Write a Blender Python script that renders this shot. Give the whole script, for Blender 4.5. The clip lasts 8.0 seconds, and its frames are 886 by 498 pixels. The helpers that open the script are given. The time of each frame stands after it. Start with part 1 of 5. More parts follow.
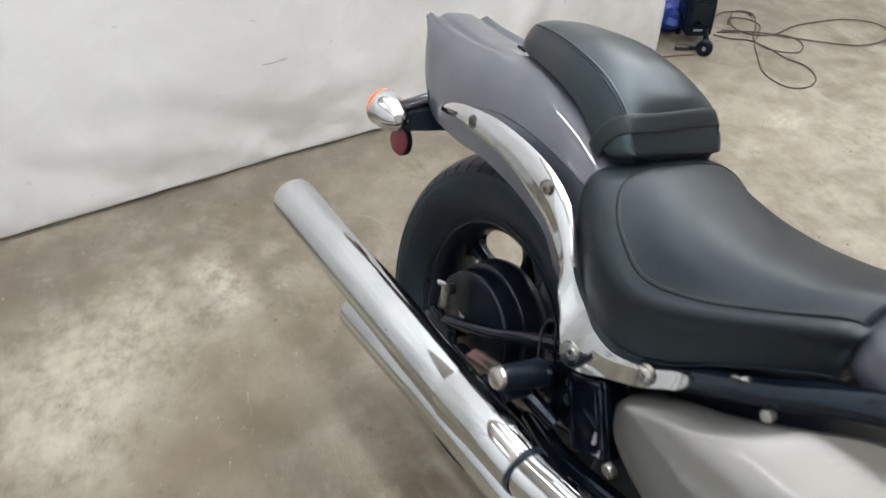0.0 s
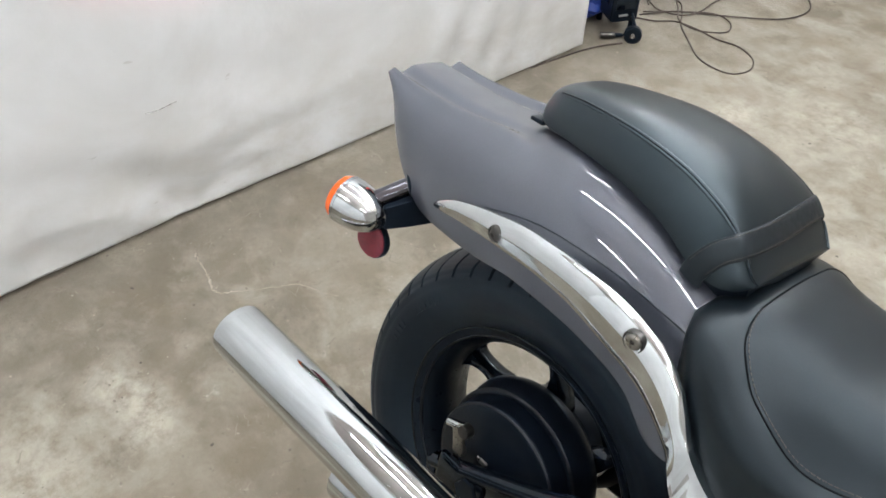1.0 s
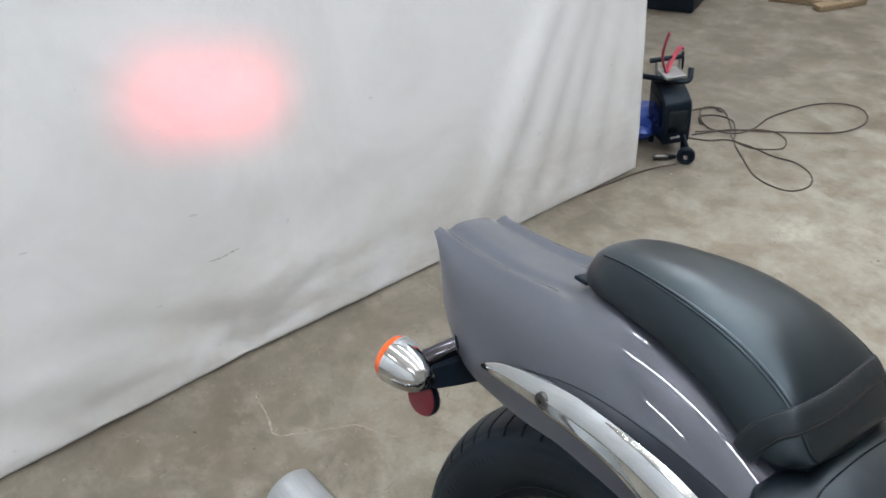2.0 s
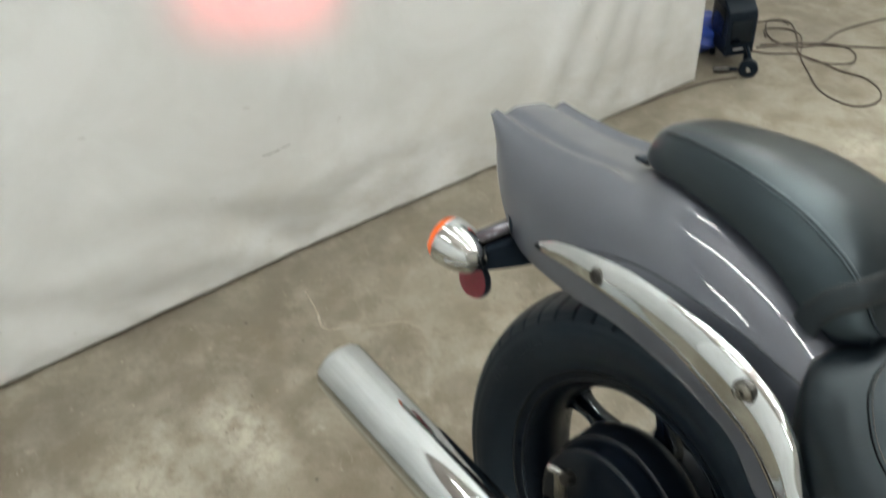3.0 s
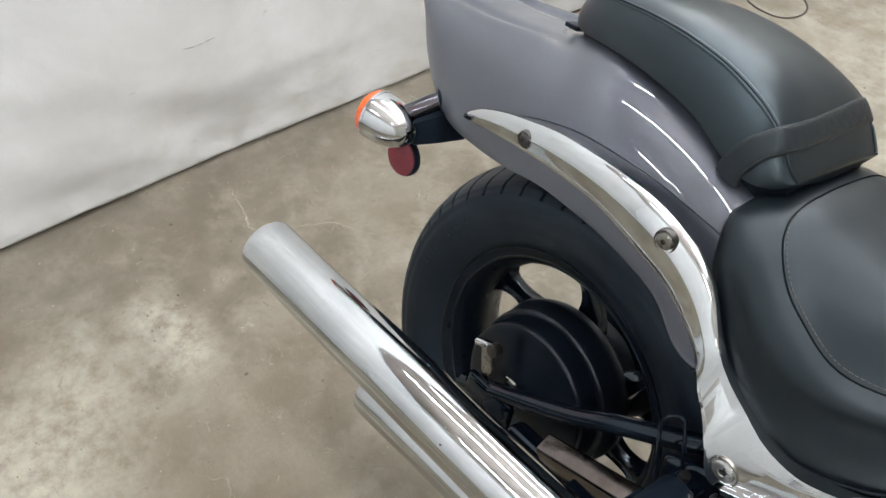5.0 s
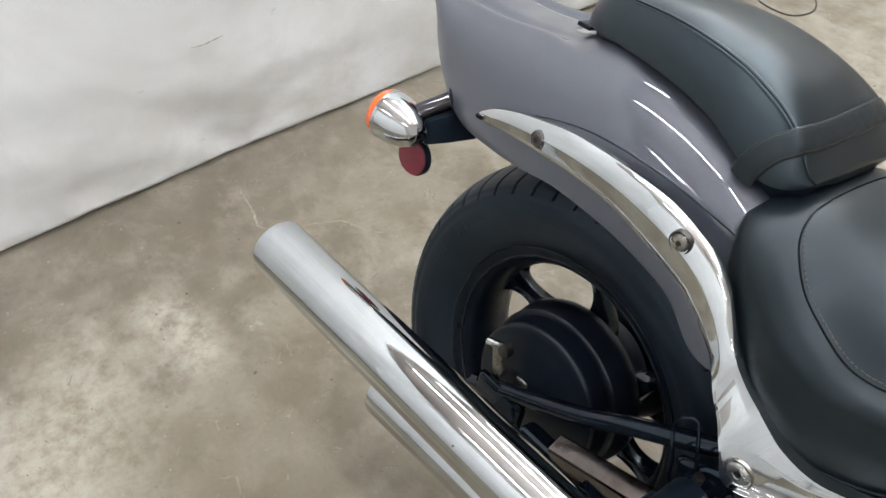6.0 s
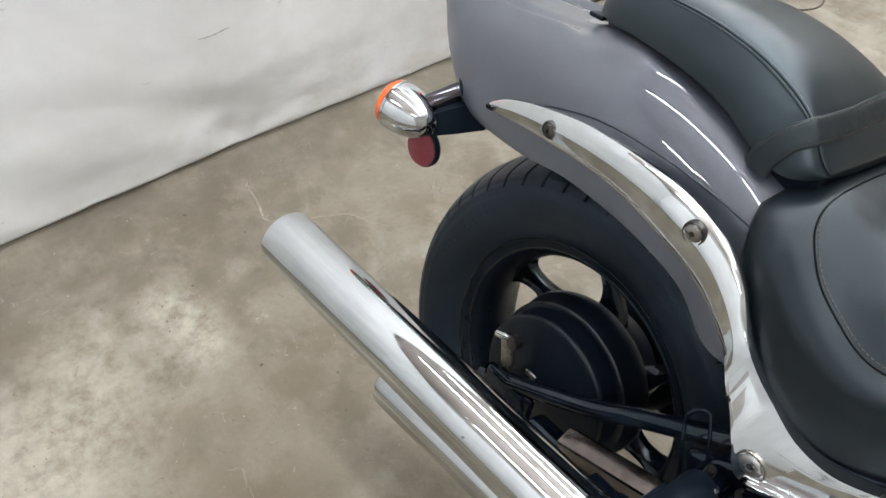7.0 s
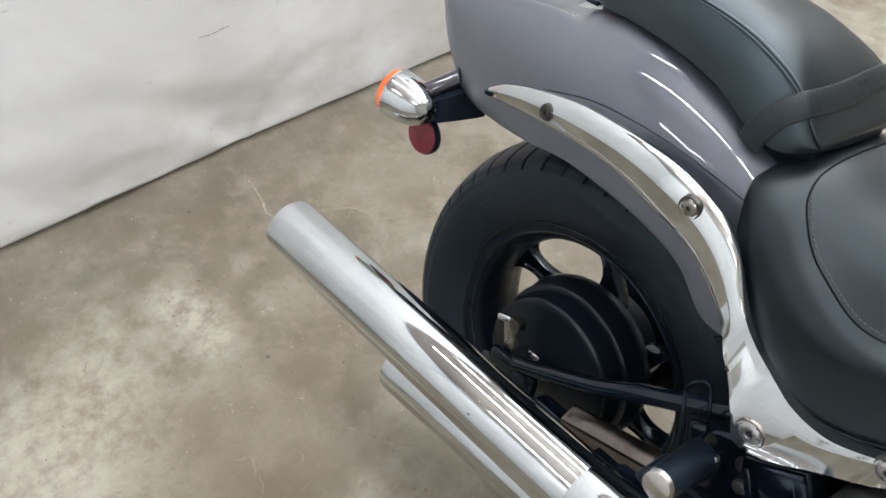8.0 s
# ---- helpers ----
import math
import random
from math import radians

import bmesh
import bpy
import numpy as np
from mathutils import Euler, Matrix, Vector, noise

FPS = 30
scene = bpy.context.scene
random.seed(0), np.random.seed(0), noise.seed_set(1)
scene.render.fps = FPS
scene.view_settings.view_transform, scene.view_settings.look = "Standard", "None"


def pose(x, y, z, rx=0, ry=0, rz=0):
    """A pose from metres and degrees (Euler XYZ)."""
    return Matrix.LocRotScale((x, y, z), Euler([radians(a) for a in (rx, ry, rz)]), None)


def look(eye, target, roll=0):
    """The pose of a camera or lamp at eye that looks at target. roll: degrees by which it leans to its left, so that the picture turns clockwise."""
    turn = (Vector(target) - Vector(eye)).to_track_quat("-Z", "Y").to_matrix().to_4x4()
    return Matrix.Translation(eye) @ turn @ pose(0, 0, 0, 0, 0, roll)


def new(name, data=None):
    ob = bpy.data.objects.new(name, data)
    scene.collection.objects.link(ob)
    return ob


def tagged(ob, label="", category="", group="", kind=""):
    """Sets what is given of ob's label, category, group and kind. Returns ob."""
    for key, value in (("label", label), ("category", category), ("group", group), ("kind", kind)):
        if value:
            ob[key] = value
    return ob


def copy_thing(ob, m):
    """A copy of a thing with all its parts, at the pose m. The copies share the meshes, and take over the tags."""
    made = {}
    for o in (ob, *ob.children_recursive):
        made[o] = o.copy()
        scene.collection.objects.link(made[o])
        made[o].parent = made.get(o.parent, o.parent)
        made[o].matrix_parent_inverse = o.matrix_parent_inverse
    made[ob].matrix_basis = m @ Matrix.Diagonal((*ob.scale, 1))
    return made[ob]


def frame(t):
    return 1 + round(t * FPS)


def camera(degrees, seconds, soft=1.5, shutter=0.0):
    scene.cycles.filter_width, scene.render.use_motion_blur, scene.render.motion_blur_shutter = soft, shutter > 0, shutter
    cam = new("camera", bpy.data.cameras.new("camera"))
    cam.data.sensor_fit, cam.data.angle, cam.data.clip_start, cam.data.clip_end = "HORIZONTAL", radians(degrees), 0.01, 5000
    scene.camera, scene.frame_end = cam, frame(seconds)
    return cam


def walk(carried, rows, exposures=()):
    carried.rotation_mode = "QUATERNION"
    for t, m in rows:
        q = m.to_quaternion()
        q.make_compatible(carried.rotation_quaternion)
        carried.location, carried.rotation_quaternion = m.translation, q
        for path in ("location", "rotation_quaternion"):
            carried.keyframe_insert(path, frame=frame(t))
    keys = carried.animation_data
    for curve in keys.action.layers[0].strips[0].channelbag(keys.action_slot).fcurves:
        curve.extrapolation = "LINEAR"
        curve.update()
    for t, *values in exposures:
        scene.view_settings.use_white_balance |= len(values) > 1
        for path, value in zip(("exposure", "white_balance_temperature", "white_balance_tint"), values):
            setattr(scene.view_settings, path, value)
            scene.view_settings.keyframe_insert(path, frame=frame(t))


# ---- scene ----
cam = camera(58, 8.0, shutter=0.3)
PATH = [
    (0, (0.8665, -0.5474, 1.3666), (-0.1383, 0.0261, 0.4118), -0.95),
    (0.2, (0.7258, -0.5314, 1.3613), (-0.2388, 0.0798, 0.3886), -1.14),
    (0.5, (0.5579, -0.5142, 1.3474), (-0.3427, 0.1775, 0.3674), -0.41),
    (1, (0.4234, -0.4636, 1.3282), (-0.4142, 0.2671, 0.3210), 0.01),
    (1.5, (0.4008, -0.4178, 1.3562), (-0.5096, 0.3547, 0.4482), -1.12),
    (1.7, (0.4128, -0.4152, 1.3865), (-0.5474, 0.3409, 0.5168), -2.99),
    (2.8, (0.4025, -0.4311, 1.3750), (-0.6364, 0.1800, 0.4820), -7.20),
    (3, (0.4252, -0.4505, 1.3302), (-0.5721, 0.1482, 0.3832), -6.17),
    (3.2, (0.4669, -0.4757, 1.3070), (-0.4654, 0.1250, 0.2970), -5.15),
    (3.5, (0.5367, -0.5114, 1.2855), (-0.3299, 0.1115, 0.2315), -2.90),
    (4, (0.5532, -0.5172, 1.2946), (-0.3083, 0.1305, 0.2513), -2.56),
    (4.5, (0.5026, -0.4783, 1.2695), (-0.3557, 0.1806, 0.2307), -2.02),
    (5, (0.4632, -0.4738, 1.2609), (-0.3985, 0.1700, 0.2156), -2.29),
    (6.5, (0.4526, -0.4814, 1.2626), (-0.4112, 0.1515, 0.2122), -2.54),
    (7, (0.4488, -0.4860, 1.2551), (-0.4134, 0.1421, 0.2005), -2.47),
    (7.5, (0.4444, -0.4979, 1.2546), (-0.4222, 0.1220, 0.1988), -2.81),
    (8, (0.4707, -0.5051, 1.2545), (-0.3933, 0.1213, 0.2004), -3.69),
]
walk(cam, [(t, look(eye, target, roll)) for t, eye, target, roll in PATH],
     exposures=[(0.0, 0.02, 6500, 10), (1.0, 0.04, 6420, 10), (1.3, -0.04, 6350, 10), (1.7, -0.25, 6150, 10), (2.4, -0.25, 6400, 10), (3.0, -0.27, 6800, 3), (3.6, 0.0, 6550, 10), (8.0, 0.02, 6450, 10)])

# ---------------------------------------------------------------- light
world = bpy.data.worlds.new("world")
scene.world = world
world.use_nodes = True
world.node_tree.nodes["Background"].inputs[0].default_value = (0.9, 0.95, 1.0, 1)
world.node_tree.nodes["Background"].inputs[1].default_value = 0.05


# ---------------------------------------------------------------- materials
def material(name):
    m = bpy.data.materials.new(name)
    m.use_nodes = True
    nt = m.node_tree
    return m, nt, nt.nodes["Principled BSDF"]


def node(nt, kind, **inputs):
    n = nt.nodes.new(kind)
    for key, value in inputs.items():
        n.inputs[key.replace("_", " ")].default_value = value
    return n


def coords(nt, world_space=False, scale=(1, 1, 1)):
    if world_space:
        src = nt.nodes.new("ShaderNodeNewGeometry").outputs["Position"]
    else:
        src = nt.nodes.new("ShaderNodeTexCoord").outputs["Object"]
    mp = nt.nodes.new("ShaderNodeMapping")
    mp.inputs["Scale"].default_value = scale
    nt.links.new(src, mp.inputs["Vector"])
    return mp.outputs["Vector"]


def noise_fac(nt, vec, scale, detail=4.0, rough=0.55, lo=0.3, hi=0.7, distort=0.0):
    n = node(nt, "ShaderNodeTexNoise", Scale=scale, Detail=detail, Roughness=rough, Distortion=distort)
    nt.links.new(vec, n.inputs["Vector"])
    r = nt.nodes.new("ShaderNodeMapRange")
    r.inputs["From Min"].default_value, r.inputs["From Max"].default_value = lo, hi
    nt.links.new(n.outputs["Fac"], r.inputs["Value"])
    return r.outputs["Result"]


def mix_rgb(nt, fac, a, b, mode="MIX"):
    m = nt.nodes.new("ShaderNodeMix")
    m.data_type, m.blend_type = "RGBA", mode
    if isinstance(fac, float):
        m.inputs["Factor"].default_value = fac
    else:
        nt.links.new(fac, m.inputs["Factor"])
    for k, v in ((6, a), (7, b)):
        if isinstance(v, tuple):
            m.inputs[k].default_value = (*v, 1)
        else:
            nt.links.new(v, m.inputs[k])
    return m.outputs[2]


def maths(nt, op, a, b, clamp=False):
    m = nt.nodes.new("ShaderNodeMath")
    m.operation, m.use_clamp = op, clamp
    for k, v in enumerate((a, b)):
        if isinstance(v, (int, float)):
            m.inputs[k].default_value = v
        else:
            nt.links.new(v, m.inputs[k])
    return m.outputs[0]


def span(nt, value, lo, hi, to_lo, to_hi):
    r = nt.nodes.new("ShaderNodeMapRange")
    for key, v in (("From Min", lo), ("From Max", hi), ("To Min", to_lo), ("To Max", to_hi)):
        r.inputs[key].default_value = v
    nt.links.new(value, r.inputs["Value"])
    return r.outputs["Result"]


def bump(nt, bsdf, height, strength, distance):
    b = node(nt, "ShaderNodeBump", Strength=strength, Distance=distance)
    nt.links.new(height, b.inputs["Height"])
    nt.links.new(b.outputs["Normal"], bsdf.inputs["Normal"])
    return b


def surface(name, light, dark, rough, metal=0.0, scale=6.0, grain=0.0, grain_scale=300.0, coat=0.0, rough_var=0.08, stretch=(1, 1, 1), ior=1.5, level=0.5, tint=(1, 1, 1)):
    """A worn surface: two tones at one scale, roughness smudges at another, fine grain."""
    m, nt, bsdf = material(name)
    vec = coords(nt, scale=stretch)
    tone = noise_fac(nt, vec, scale, 5.0)
    nt.links.new(mix_rgb(nt, tone, dark, light), bsdf.inputs["Base Color"])
    smudge = noise_fac(nt, vec, scale * 3.7, 4.0)
    nt.links.new(span(nt, smudge, 0, 1, max(0.0, rough - rough_var), min(1.0, rough + rough_var)), bsdf.inputs["Roughness"])
    bsdf.inputs["Metallic"].default_value = metal
    bsdf.inputs["Coat Weight"].default_value = coat
    bsdf.inputs["Coat Roughness"].default_value = 0.04
    bsdf.inputs["IOR"].default_value = ior
    bsdf.inputs["Specular IOR Level"].default_value = level
    bsdf.inputs["Specular Tint"].default_value = (*tint, 1) if not metal else (1, 1, 1, 1)
    if grain:
        n = node(nt, "ShaderNodeTexNoise", Scale=grain_scale, Detail=3.0)
        nt.links.new(vec, n.inputs["Vector"])
        bump(nt, bsdf, n.outputs["Fac"], grain, 0.002)
    return m


def concrete():
    m, nt, bsdf = material("worn_concrete")
    vec = coords(nt, True)
    big = noise_fac(nt, vec, 1.7, 6.0, 0.54, 0.37, 0.65, 0.25)
    mid = noise_fac(nt, vec, 7.5, 7.0, 0.58, 0.43, 0.61, 0.2)
    small = noise_fac(nt, vec, 30.0, 10.0, 0.80, 0.44, 0.60)
    fine = noise_fac(nt, vec, 95.0, 6.0, 0.75, 0.3, 0.7)
    grit = noise_fac(nt, vec, 420.0, 2.0, 0.5, 0.35, 0.65)
    streak = noise_fac(nt, coords(nt, True, (1, 1.4, 1)), 7.0, 8.0, 0.60, 0.49, 0.64, 0.25)
    patch = noise_fac(nt, vec, 4.6, 8.0, 0.60, 0.49, 0.585, 0.4)
    col = mix_rgb(nt, big, (0.158, 0.132, 0.094), (0.345, 0.312, 0.250))
    col = mix_rgb(nt, maths(nt, "MULTIPLY", mid, 0.50), col, (0.375, 0.345, 0.284))
    stain = noise_fac(nt, vec, 3.3, 8.0, 0.62, 0.50, 0.64, 0.4)
    col = mix_rgb(nt, maths(nt, "MULTIPLY", stain, 0.78), col, (0.135, 0.111, 0.077))
    col = mix_rgb(nt, maths(nt, "MULTIPLY", patch, 0.55), col, (0.190, 0.155, 0.105))
    col = mix_rgb(nt, maths(nt, "MULTIPLY", streak, 0.58), col, (0.420, 0.392, 0.328))
    col = mix_rgb(nt, maths(nt, "MULTIPLY", small, 0.26), col, (0.160, 0.134, 0.096))
    col = mix_rgb(nt, maths(nt, "MULTIPLY", fine, 0.26), col, (0.160, 0.140, 0.108))
    # uneven darker band towards the sheet
    pos = nt.nodes.new("ShaderNodeNewGeometry").outputs["Position"]
    sep = nt.nodes.new("ShaderNodeSeparateXYZ")
    nt.links.new(pos, sep.inputs[0])
    band = span(nt, sep.outputs["X"], -1.20, -0.66, 1, 0)
    band = maths(nt, "MULTIPLY", band, noise_fac(nt, vec, 4.0, 8.0, 0.68, 0.30, 0.62, 0.2))
    col = mix_rgb(nt, maths(nt, "MULTIPLY", band, 0.85, True), col, (0.142, 0.122, 0.094))
    # pale worn spots, and broad paler areas at the left and beyond the bike
    for x, y, r, k in PALE_SPOTS:
        d = nt.nodes.new("ShaderNodeVectorMath")
        d.operation = "DISTANCE"
        nt.links.new(pos, d.inputs[0])
        d.inputs[1].default_value = (x, y, 0)
        near = span(nt, d.outputs["Value"], 0.25 * r, r, 1, 0)
        rough_edge = maths(nt, "MULTIPLY", near, span(nt, noise_fac(nt, vec, 22.0, 10.0, 0.72, 0.38, 0.60), 0, 1, 0.2, 1.0))
        col = mix_rgb(nt, maths(nt, "MULTIPLY", rough_edge, 0.66 * k, True), col, (0.56, 0.53, 0.455))
    # broad brown patches that paint the shade beside the exhausts into the floor
    for x, y, r, k in SHADE_SPOTS:
        d = nt.nodes.new("ShaderNodeVectorMath")
        d.operation = "DISTANCE"
        nt.links.new(pos, d.inputs[0])
        d.inputs[1].default_value = (x, y, 0)
        near = span(nt, d.outputs["Value"], 0.2 * r, r, 1, 0)
        worn = maths(nt, "MULTIPLY", near, span(nt, noise_fac(nt, vec, 11.0, 6.0, 0.55, 0.30, 0.66, 0.1), 0, 1, 0.55, 1.0))
        col = mix_rgb(nt, maths(nt, "MULTIPLY", worn, k, True), col, (0.165, 0.132, 0.088))
    # short curved scratches left by dragged feet and tools
    wander = node(nt, "ShaderNodeTexNoise", Scale=5.0, Detail=3.0, Roughness=0.5)
    nt.links.new(vec, wander.inputs["Vector"])
    bent = nt.nodes.new("ShaderNodeVectorMath")
    bent.operation = "MULTIPLY_ADD"
    nt.links.new(wander.outputs["Color"], bent.inputs[0])
    bent.inputs[1].default_value = (0.35, 0.35, 0.35)
    nt.links.new(vec, bent.inputs[2])
    for size, width, amount, tone, lo in ((5.0, 0.010, 0.28, (0.46, 0.43, 0.36), 0.57), (8.5, 0.016, 0.50, (0.12, 0.10, 0.075), 0.60), (14.0, 0.020, 0.40, (0.44, 0.41, 0.34), 0.58)):
        cell = node(nt, "ShaderNodeTexVoronoi", Scale=size)
        cell.feature = "DISTANCE_TO_EDGE"
        nt.links.new(bent.outputs[0], cell.inputs["Vector"])
        line = span(nt, cell.outputs["Distance"], 0.0, width, 1, 0)
        kept = noise_fac(nt, vec, size * 1.1 + 2.0, 5.0, 0.62, lo, lo + 0.05)
        col = mix_rgb(nt, maths(nt, "MULTIPLY", maths(nt, "MULTIPLY", line, kept), amount), col, tone)
    chips = noise_fac(nt, vec, 60.0, 3.0, 0.6, 0.70, 0.73)
    col = mix_rgb(nt, maths(nt, "MULTIPLY", chips, 0.5), col, (0.50, 0.47, 0.40))
    pits = noise_fac(nt, vec, 40.0, 5.0, 0.70, 0.63, 0.67)
    col = mix_rgb(nt, maths(nt, "MULTIPLY", pits, 0.40), col, (0.10, 0.085, 0.065))
    dots = noise_fac(nt, vec, 26.0, 1.0, 0.4, 0.79, 0.81)
    col = mix_rgb(nt, maths(nt, "MULTIPLY", dots, 0.8), col, (0.07, 0.055, 0.045))
    nt.links.new(col, bsdf.inputs["Base Color"])
    nt.links.new(span(nt, mid, 0, 1, 0.62, 0.45), bsdf.inputs["Roughness"])
    bsdf.inputs["Specular IOR Level"].default_value = 0.35
    h = maths(nt, "ADD", maths(nt, "MULTIPLY", fine, 0.5), maths(nt, "MULTIPLY", grit, 0.35))
    h = maths(nt, "ADD", h, maths(nt, "MULTIPLY", small, 0.9))
    bump(nt, bsdf, h, 0.35, 0.003)
    return m


def cloth():
    m, nt, bsdf = material("white_sheet")
    vec = coords(nt, True)
    soil = noise_fac(nt, vec, 2.3, 6.0, 0.6, 0.42, 0.75, 0.8)
    col = mix_rgb(nt, maths(nt, "MULTIPLY", soil, 0.50), (0.80, 0.815, 0.83), (0.60, 0.600, 0.585))
    # grime worn into the hem, with the folds' soft shade painted in
    sep = nt.nodes.new("ShaderNodeSeparateXYZ")
    nt.links.new(nt.nodes.new("ShaderNodeNewGeometry").outputs["Position"], sep.inputs[0])
    hem = maths(nt, "MULTIPLY", span(nt, sep.outputs["Z"], 0.03, 0.42, 1, 0), span(nt, sep.outputs["Y"], -0.45, 0.25, 0.35, 1.0))
    grime_and_shade = maths(nt, "MULTIPLY", hem, noise_fac(nt, coords(nt, True, (1, 1, 1.7)), 4.2, 8.0, 0.62, 0.36, 0.66, 0.3))
    col = mix_rgb(nt, maths(nt, "MULTIPLY", grime_and_shade, 0.75, True), col, (0.50, 0.475, 0.42))
    scuff = noise_fac(nt, coords(nt, True, (1, 6, 14)), 3.0, 3.0, 0.5, 0.735, 0.77, 0.3)
    col = mix_rgb(nt, maths(nt, "MULTIPLY", scuff, 0.35), col, (0.45, 0.44, 0.42))
    nt.links.new(col, bsdf.inputs["Base Color"])
    bsdf.inputs["Roughness"].default_value = 0.55
    bsdf.inputs["Sheen Weight"].default_value = 0.1
    h = noise_fac(nt, vec, 8.0, 4.0, 0.5, 0.2, 0.8)
    bump(nt, bsdf, h, 0.10, 0.02)
    return m


def paint_metallic():
    m, nt, bsdf = material("grey_metallic_paint")
    vec = coords(nt)
    flake = noise_fac(nt, vec, 900.0, 2.0, 0.5, 0.3, 0.7)
    nt.links.new(mix_rgb(nt, flake, (0.059, 0.065, 0.085), (0.070, 0.077, 0.099)), bsdf.inputs["Base Color"])
    bsdf.inputs["Metallic"].default_value = 0.40
    bsdf.inputs["Coat Weight"].default_value = 1.0
    bsdf.inputs["Coat Roughness"].default_value = 0.03
    nt.links.new(span(nt, noise_fac(nt, vec, 14.0), 0, 1, 0.40, 0.50), bsdf.inputs["Roughness"])
    return m


def leather(name, rough, grain_size, level, tint):
    m, nt, bsdf = material(name)
    vec = coords(nt)
    tone = noise_fac(nt, vec, 7.0, 5.0, 0.55, 0.25, 0.75)
    nt.links.new(mix_rgb(nt, tone, (0.0033, 0.0056, 0.0082), (0.0045, 0.0073, 0.0102)), bsdf.inputs["Base Color"])
    nt.links.new(span(nt, noise_fac(nt, vec, 12.0, 4.0, 0.5, 0.2, 0.8), 0, 1, rough - 0.015, rough + 0.015), bsdf.inputs["Roughness"])
    bsdf.inputs["Specular IOR Level"].default_value = level
    bsdf.inputs["Specular Tint"].default_value = (*tint, 1)
    grain = node(nt, "ShaderNodeTexVoronoi", Scale=grain_size)
    nt.links.new(vec, grain.inputs["Vector"])
    soft = node(nt, "ShaderNodeTexNoise", Scale=26.0, Detail=2.0, Roughness=0.4)
    nt.links.new(vec, soft.inputs["Vector"])
    h = maths(nt, "ADD", maths(nt, "MULTIPLY", grain.outputs["Distance"], 0.25), maths(nt, "MULTIPLY", soft.outputs["Fac"], 0.35))
    bump(nt, bsdf, h, 0.07, 0.002)
    return m


def rubber():
    m, nt, bsdf = material("tyre_rubber")
    vec = coords(nt)
    dust = noise_fac(nt, vec, 11.0, 6.0, 0.6, 0.4, 0.75, 0.4)
    nt.links.new(mix_rgb(nt, dust, (0.0070, 0.0112, 0.0178), (0.0120, 0.0185, 0.0270)), bsdf.inputs["Base Color"])
    bsdf.inputs["Roughness"].default_value = 0.40
    bsdf.inputs["Specular IOR Level"].default_value = 0.22
    bsdf.inputs["Specular Tint"].default_value = (0.75, 0.9, 1.0, 1)
    grain = node(nt, "ShaderNodeTexNoise", Scale=260.0, Detail=3.0)
    nt.links.new(vec, grain.inputs["Vector"])
    bump(nt, bsdf, grain.outputs["Fac"], 0.10, 0.001)
    return m


def lamp_glow(name, colour, strength):
    m, nt, bsdf = material(name)
    bsdf.inputs["Base Color"].default_value = (*colour, 1)
    bsdf.inputs["Emission Color"].default_value = (*colour, 1)
    bsdf.inputs["Emission Strength"].default_value = strength
    return m


def lens_plastic(name, colour, rough=0.12, coat=0.6):
    m, nt, bsdf = material(name)
    vec = coords(nt)
    tone = noise_fac(nt, vec, 180.0, 2.0)
    dark = tuple(c * 0.7 for c in colour)
    nt.links.new(mix_rgb(nt, tone, dark, colour), bsdf.inputs["Base Color"])
    bsdf.inputs["Roughness"].default_value = rough
    bsdf.inputs["Coat Weight"].default_value = coat
    return m


PALE_SPOTS = [(-0.775, -0.285, 0.100, 0.85), (-0.662, -0.275, 0.085, 1.0), (-0.84, -0.300, 0.07, 0.65), (-0.72, -0.26, 0.08, 0.6), (-0.60, -0.33, 0.12, 0.30), (-0.70, -0.47, 0.15, 0.42), (-0.84, -0.50, 0.10, 0.38), (-0.62, -0.62, 0.26, 0.60), (-0.44, -0.47, 0.12, 0.40),
              (-0.38, -0.62, 0.20, 0.45), (-0.86, -0.42, 0.14, 0.35), (-0.56, 1.58, 0.10, 0.9), (-0.30, 1.75, 0.15, 0.5), (-0.66, 0.95, 0.16, 0.35), (0.05, 1.25, 0.2, 0.4), (-0.60, -0.66, 0.34, 0.42), (-0.38, -0.72, 0.28, 0.36), (-0.25, 1.50, 0.45, 0.38), (-0.50, 1.85, 0.40, 0.30)]
# painted shade by the exhausts: x, y, radius, strength
SHADE_SPOTS = [(-0.34, -0.36, 0.30, 0.75), (-0.22, -0.52, 0.30, 0.7), (-0.52, -0.14, 0.22, 0.5)]
CONCRETE = concrete()
CLOTH = cloth()
PAINT = paint_metallic()
PAD_VINYL = leather("smooth_black_vinyl", 0.31, 900.0, 0.66, (0.72, 0.90, 1.0))
SEAT_VINYL = leather("grained_black_vinyl", 0.37, 480.0, 0.40, (0.80, 0.92, 1.0))
RUBBER = rubber()
CHROME = surface("chrome", (0.59, 0.61, 0.615), (0.50, 0.52, 0.53), 0.05, 1.0, 9.0, rough_var=0.025)
CHROME_DULL = surface("dull_chrome", (0.56, 0.555, 0.55), (0.40, 0.395, 0.39), 0.30, 1.0, 25.0)
BLACK = surface("black_enamel", (0.0034, 0.0058, 0.0112), (0.0022, 0.0040, 0.0080), 0.12, 0.0, 14.0, rough_var=0.03, level=0.42, tint=(0.72, 0.88, 1.0))
BLACK_MATT = surface("black_matt", (0.0066, 0.0106, 0.0182), (0.0042, 0.0070, 0.0120), 0.38, 0.0, 20.0, rough_var=0.04, level=0.2, tint=(0.75, 0.9, 1.0))
HUB_BLACK = surface("hub_enamel", (0.0046, 0.0074, 0.0130), (0.0026, 0.0044, 0.0080), 0.30, 0.0, 9.0, rough_var=0.025, level=0.24, tint=(0.75, 0.9, 1.0))
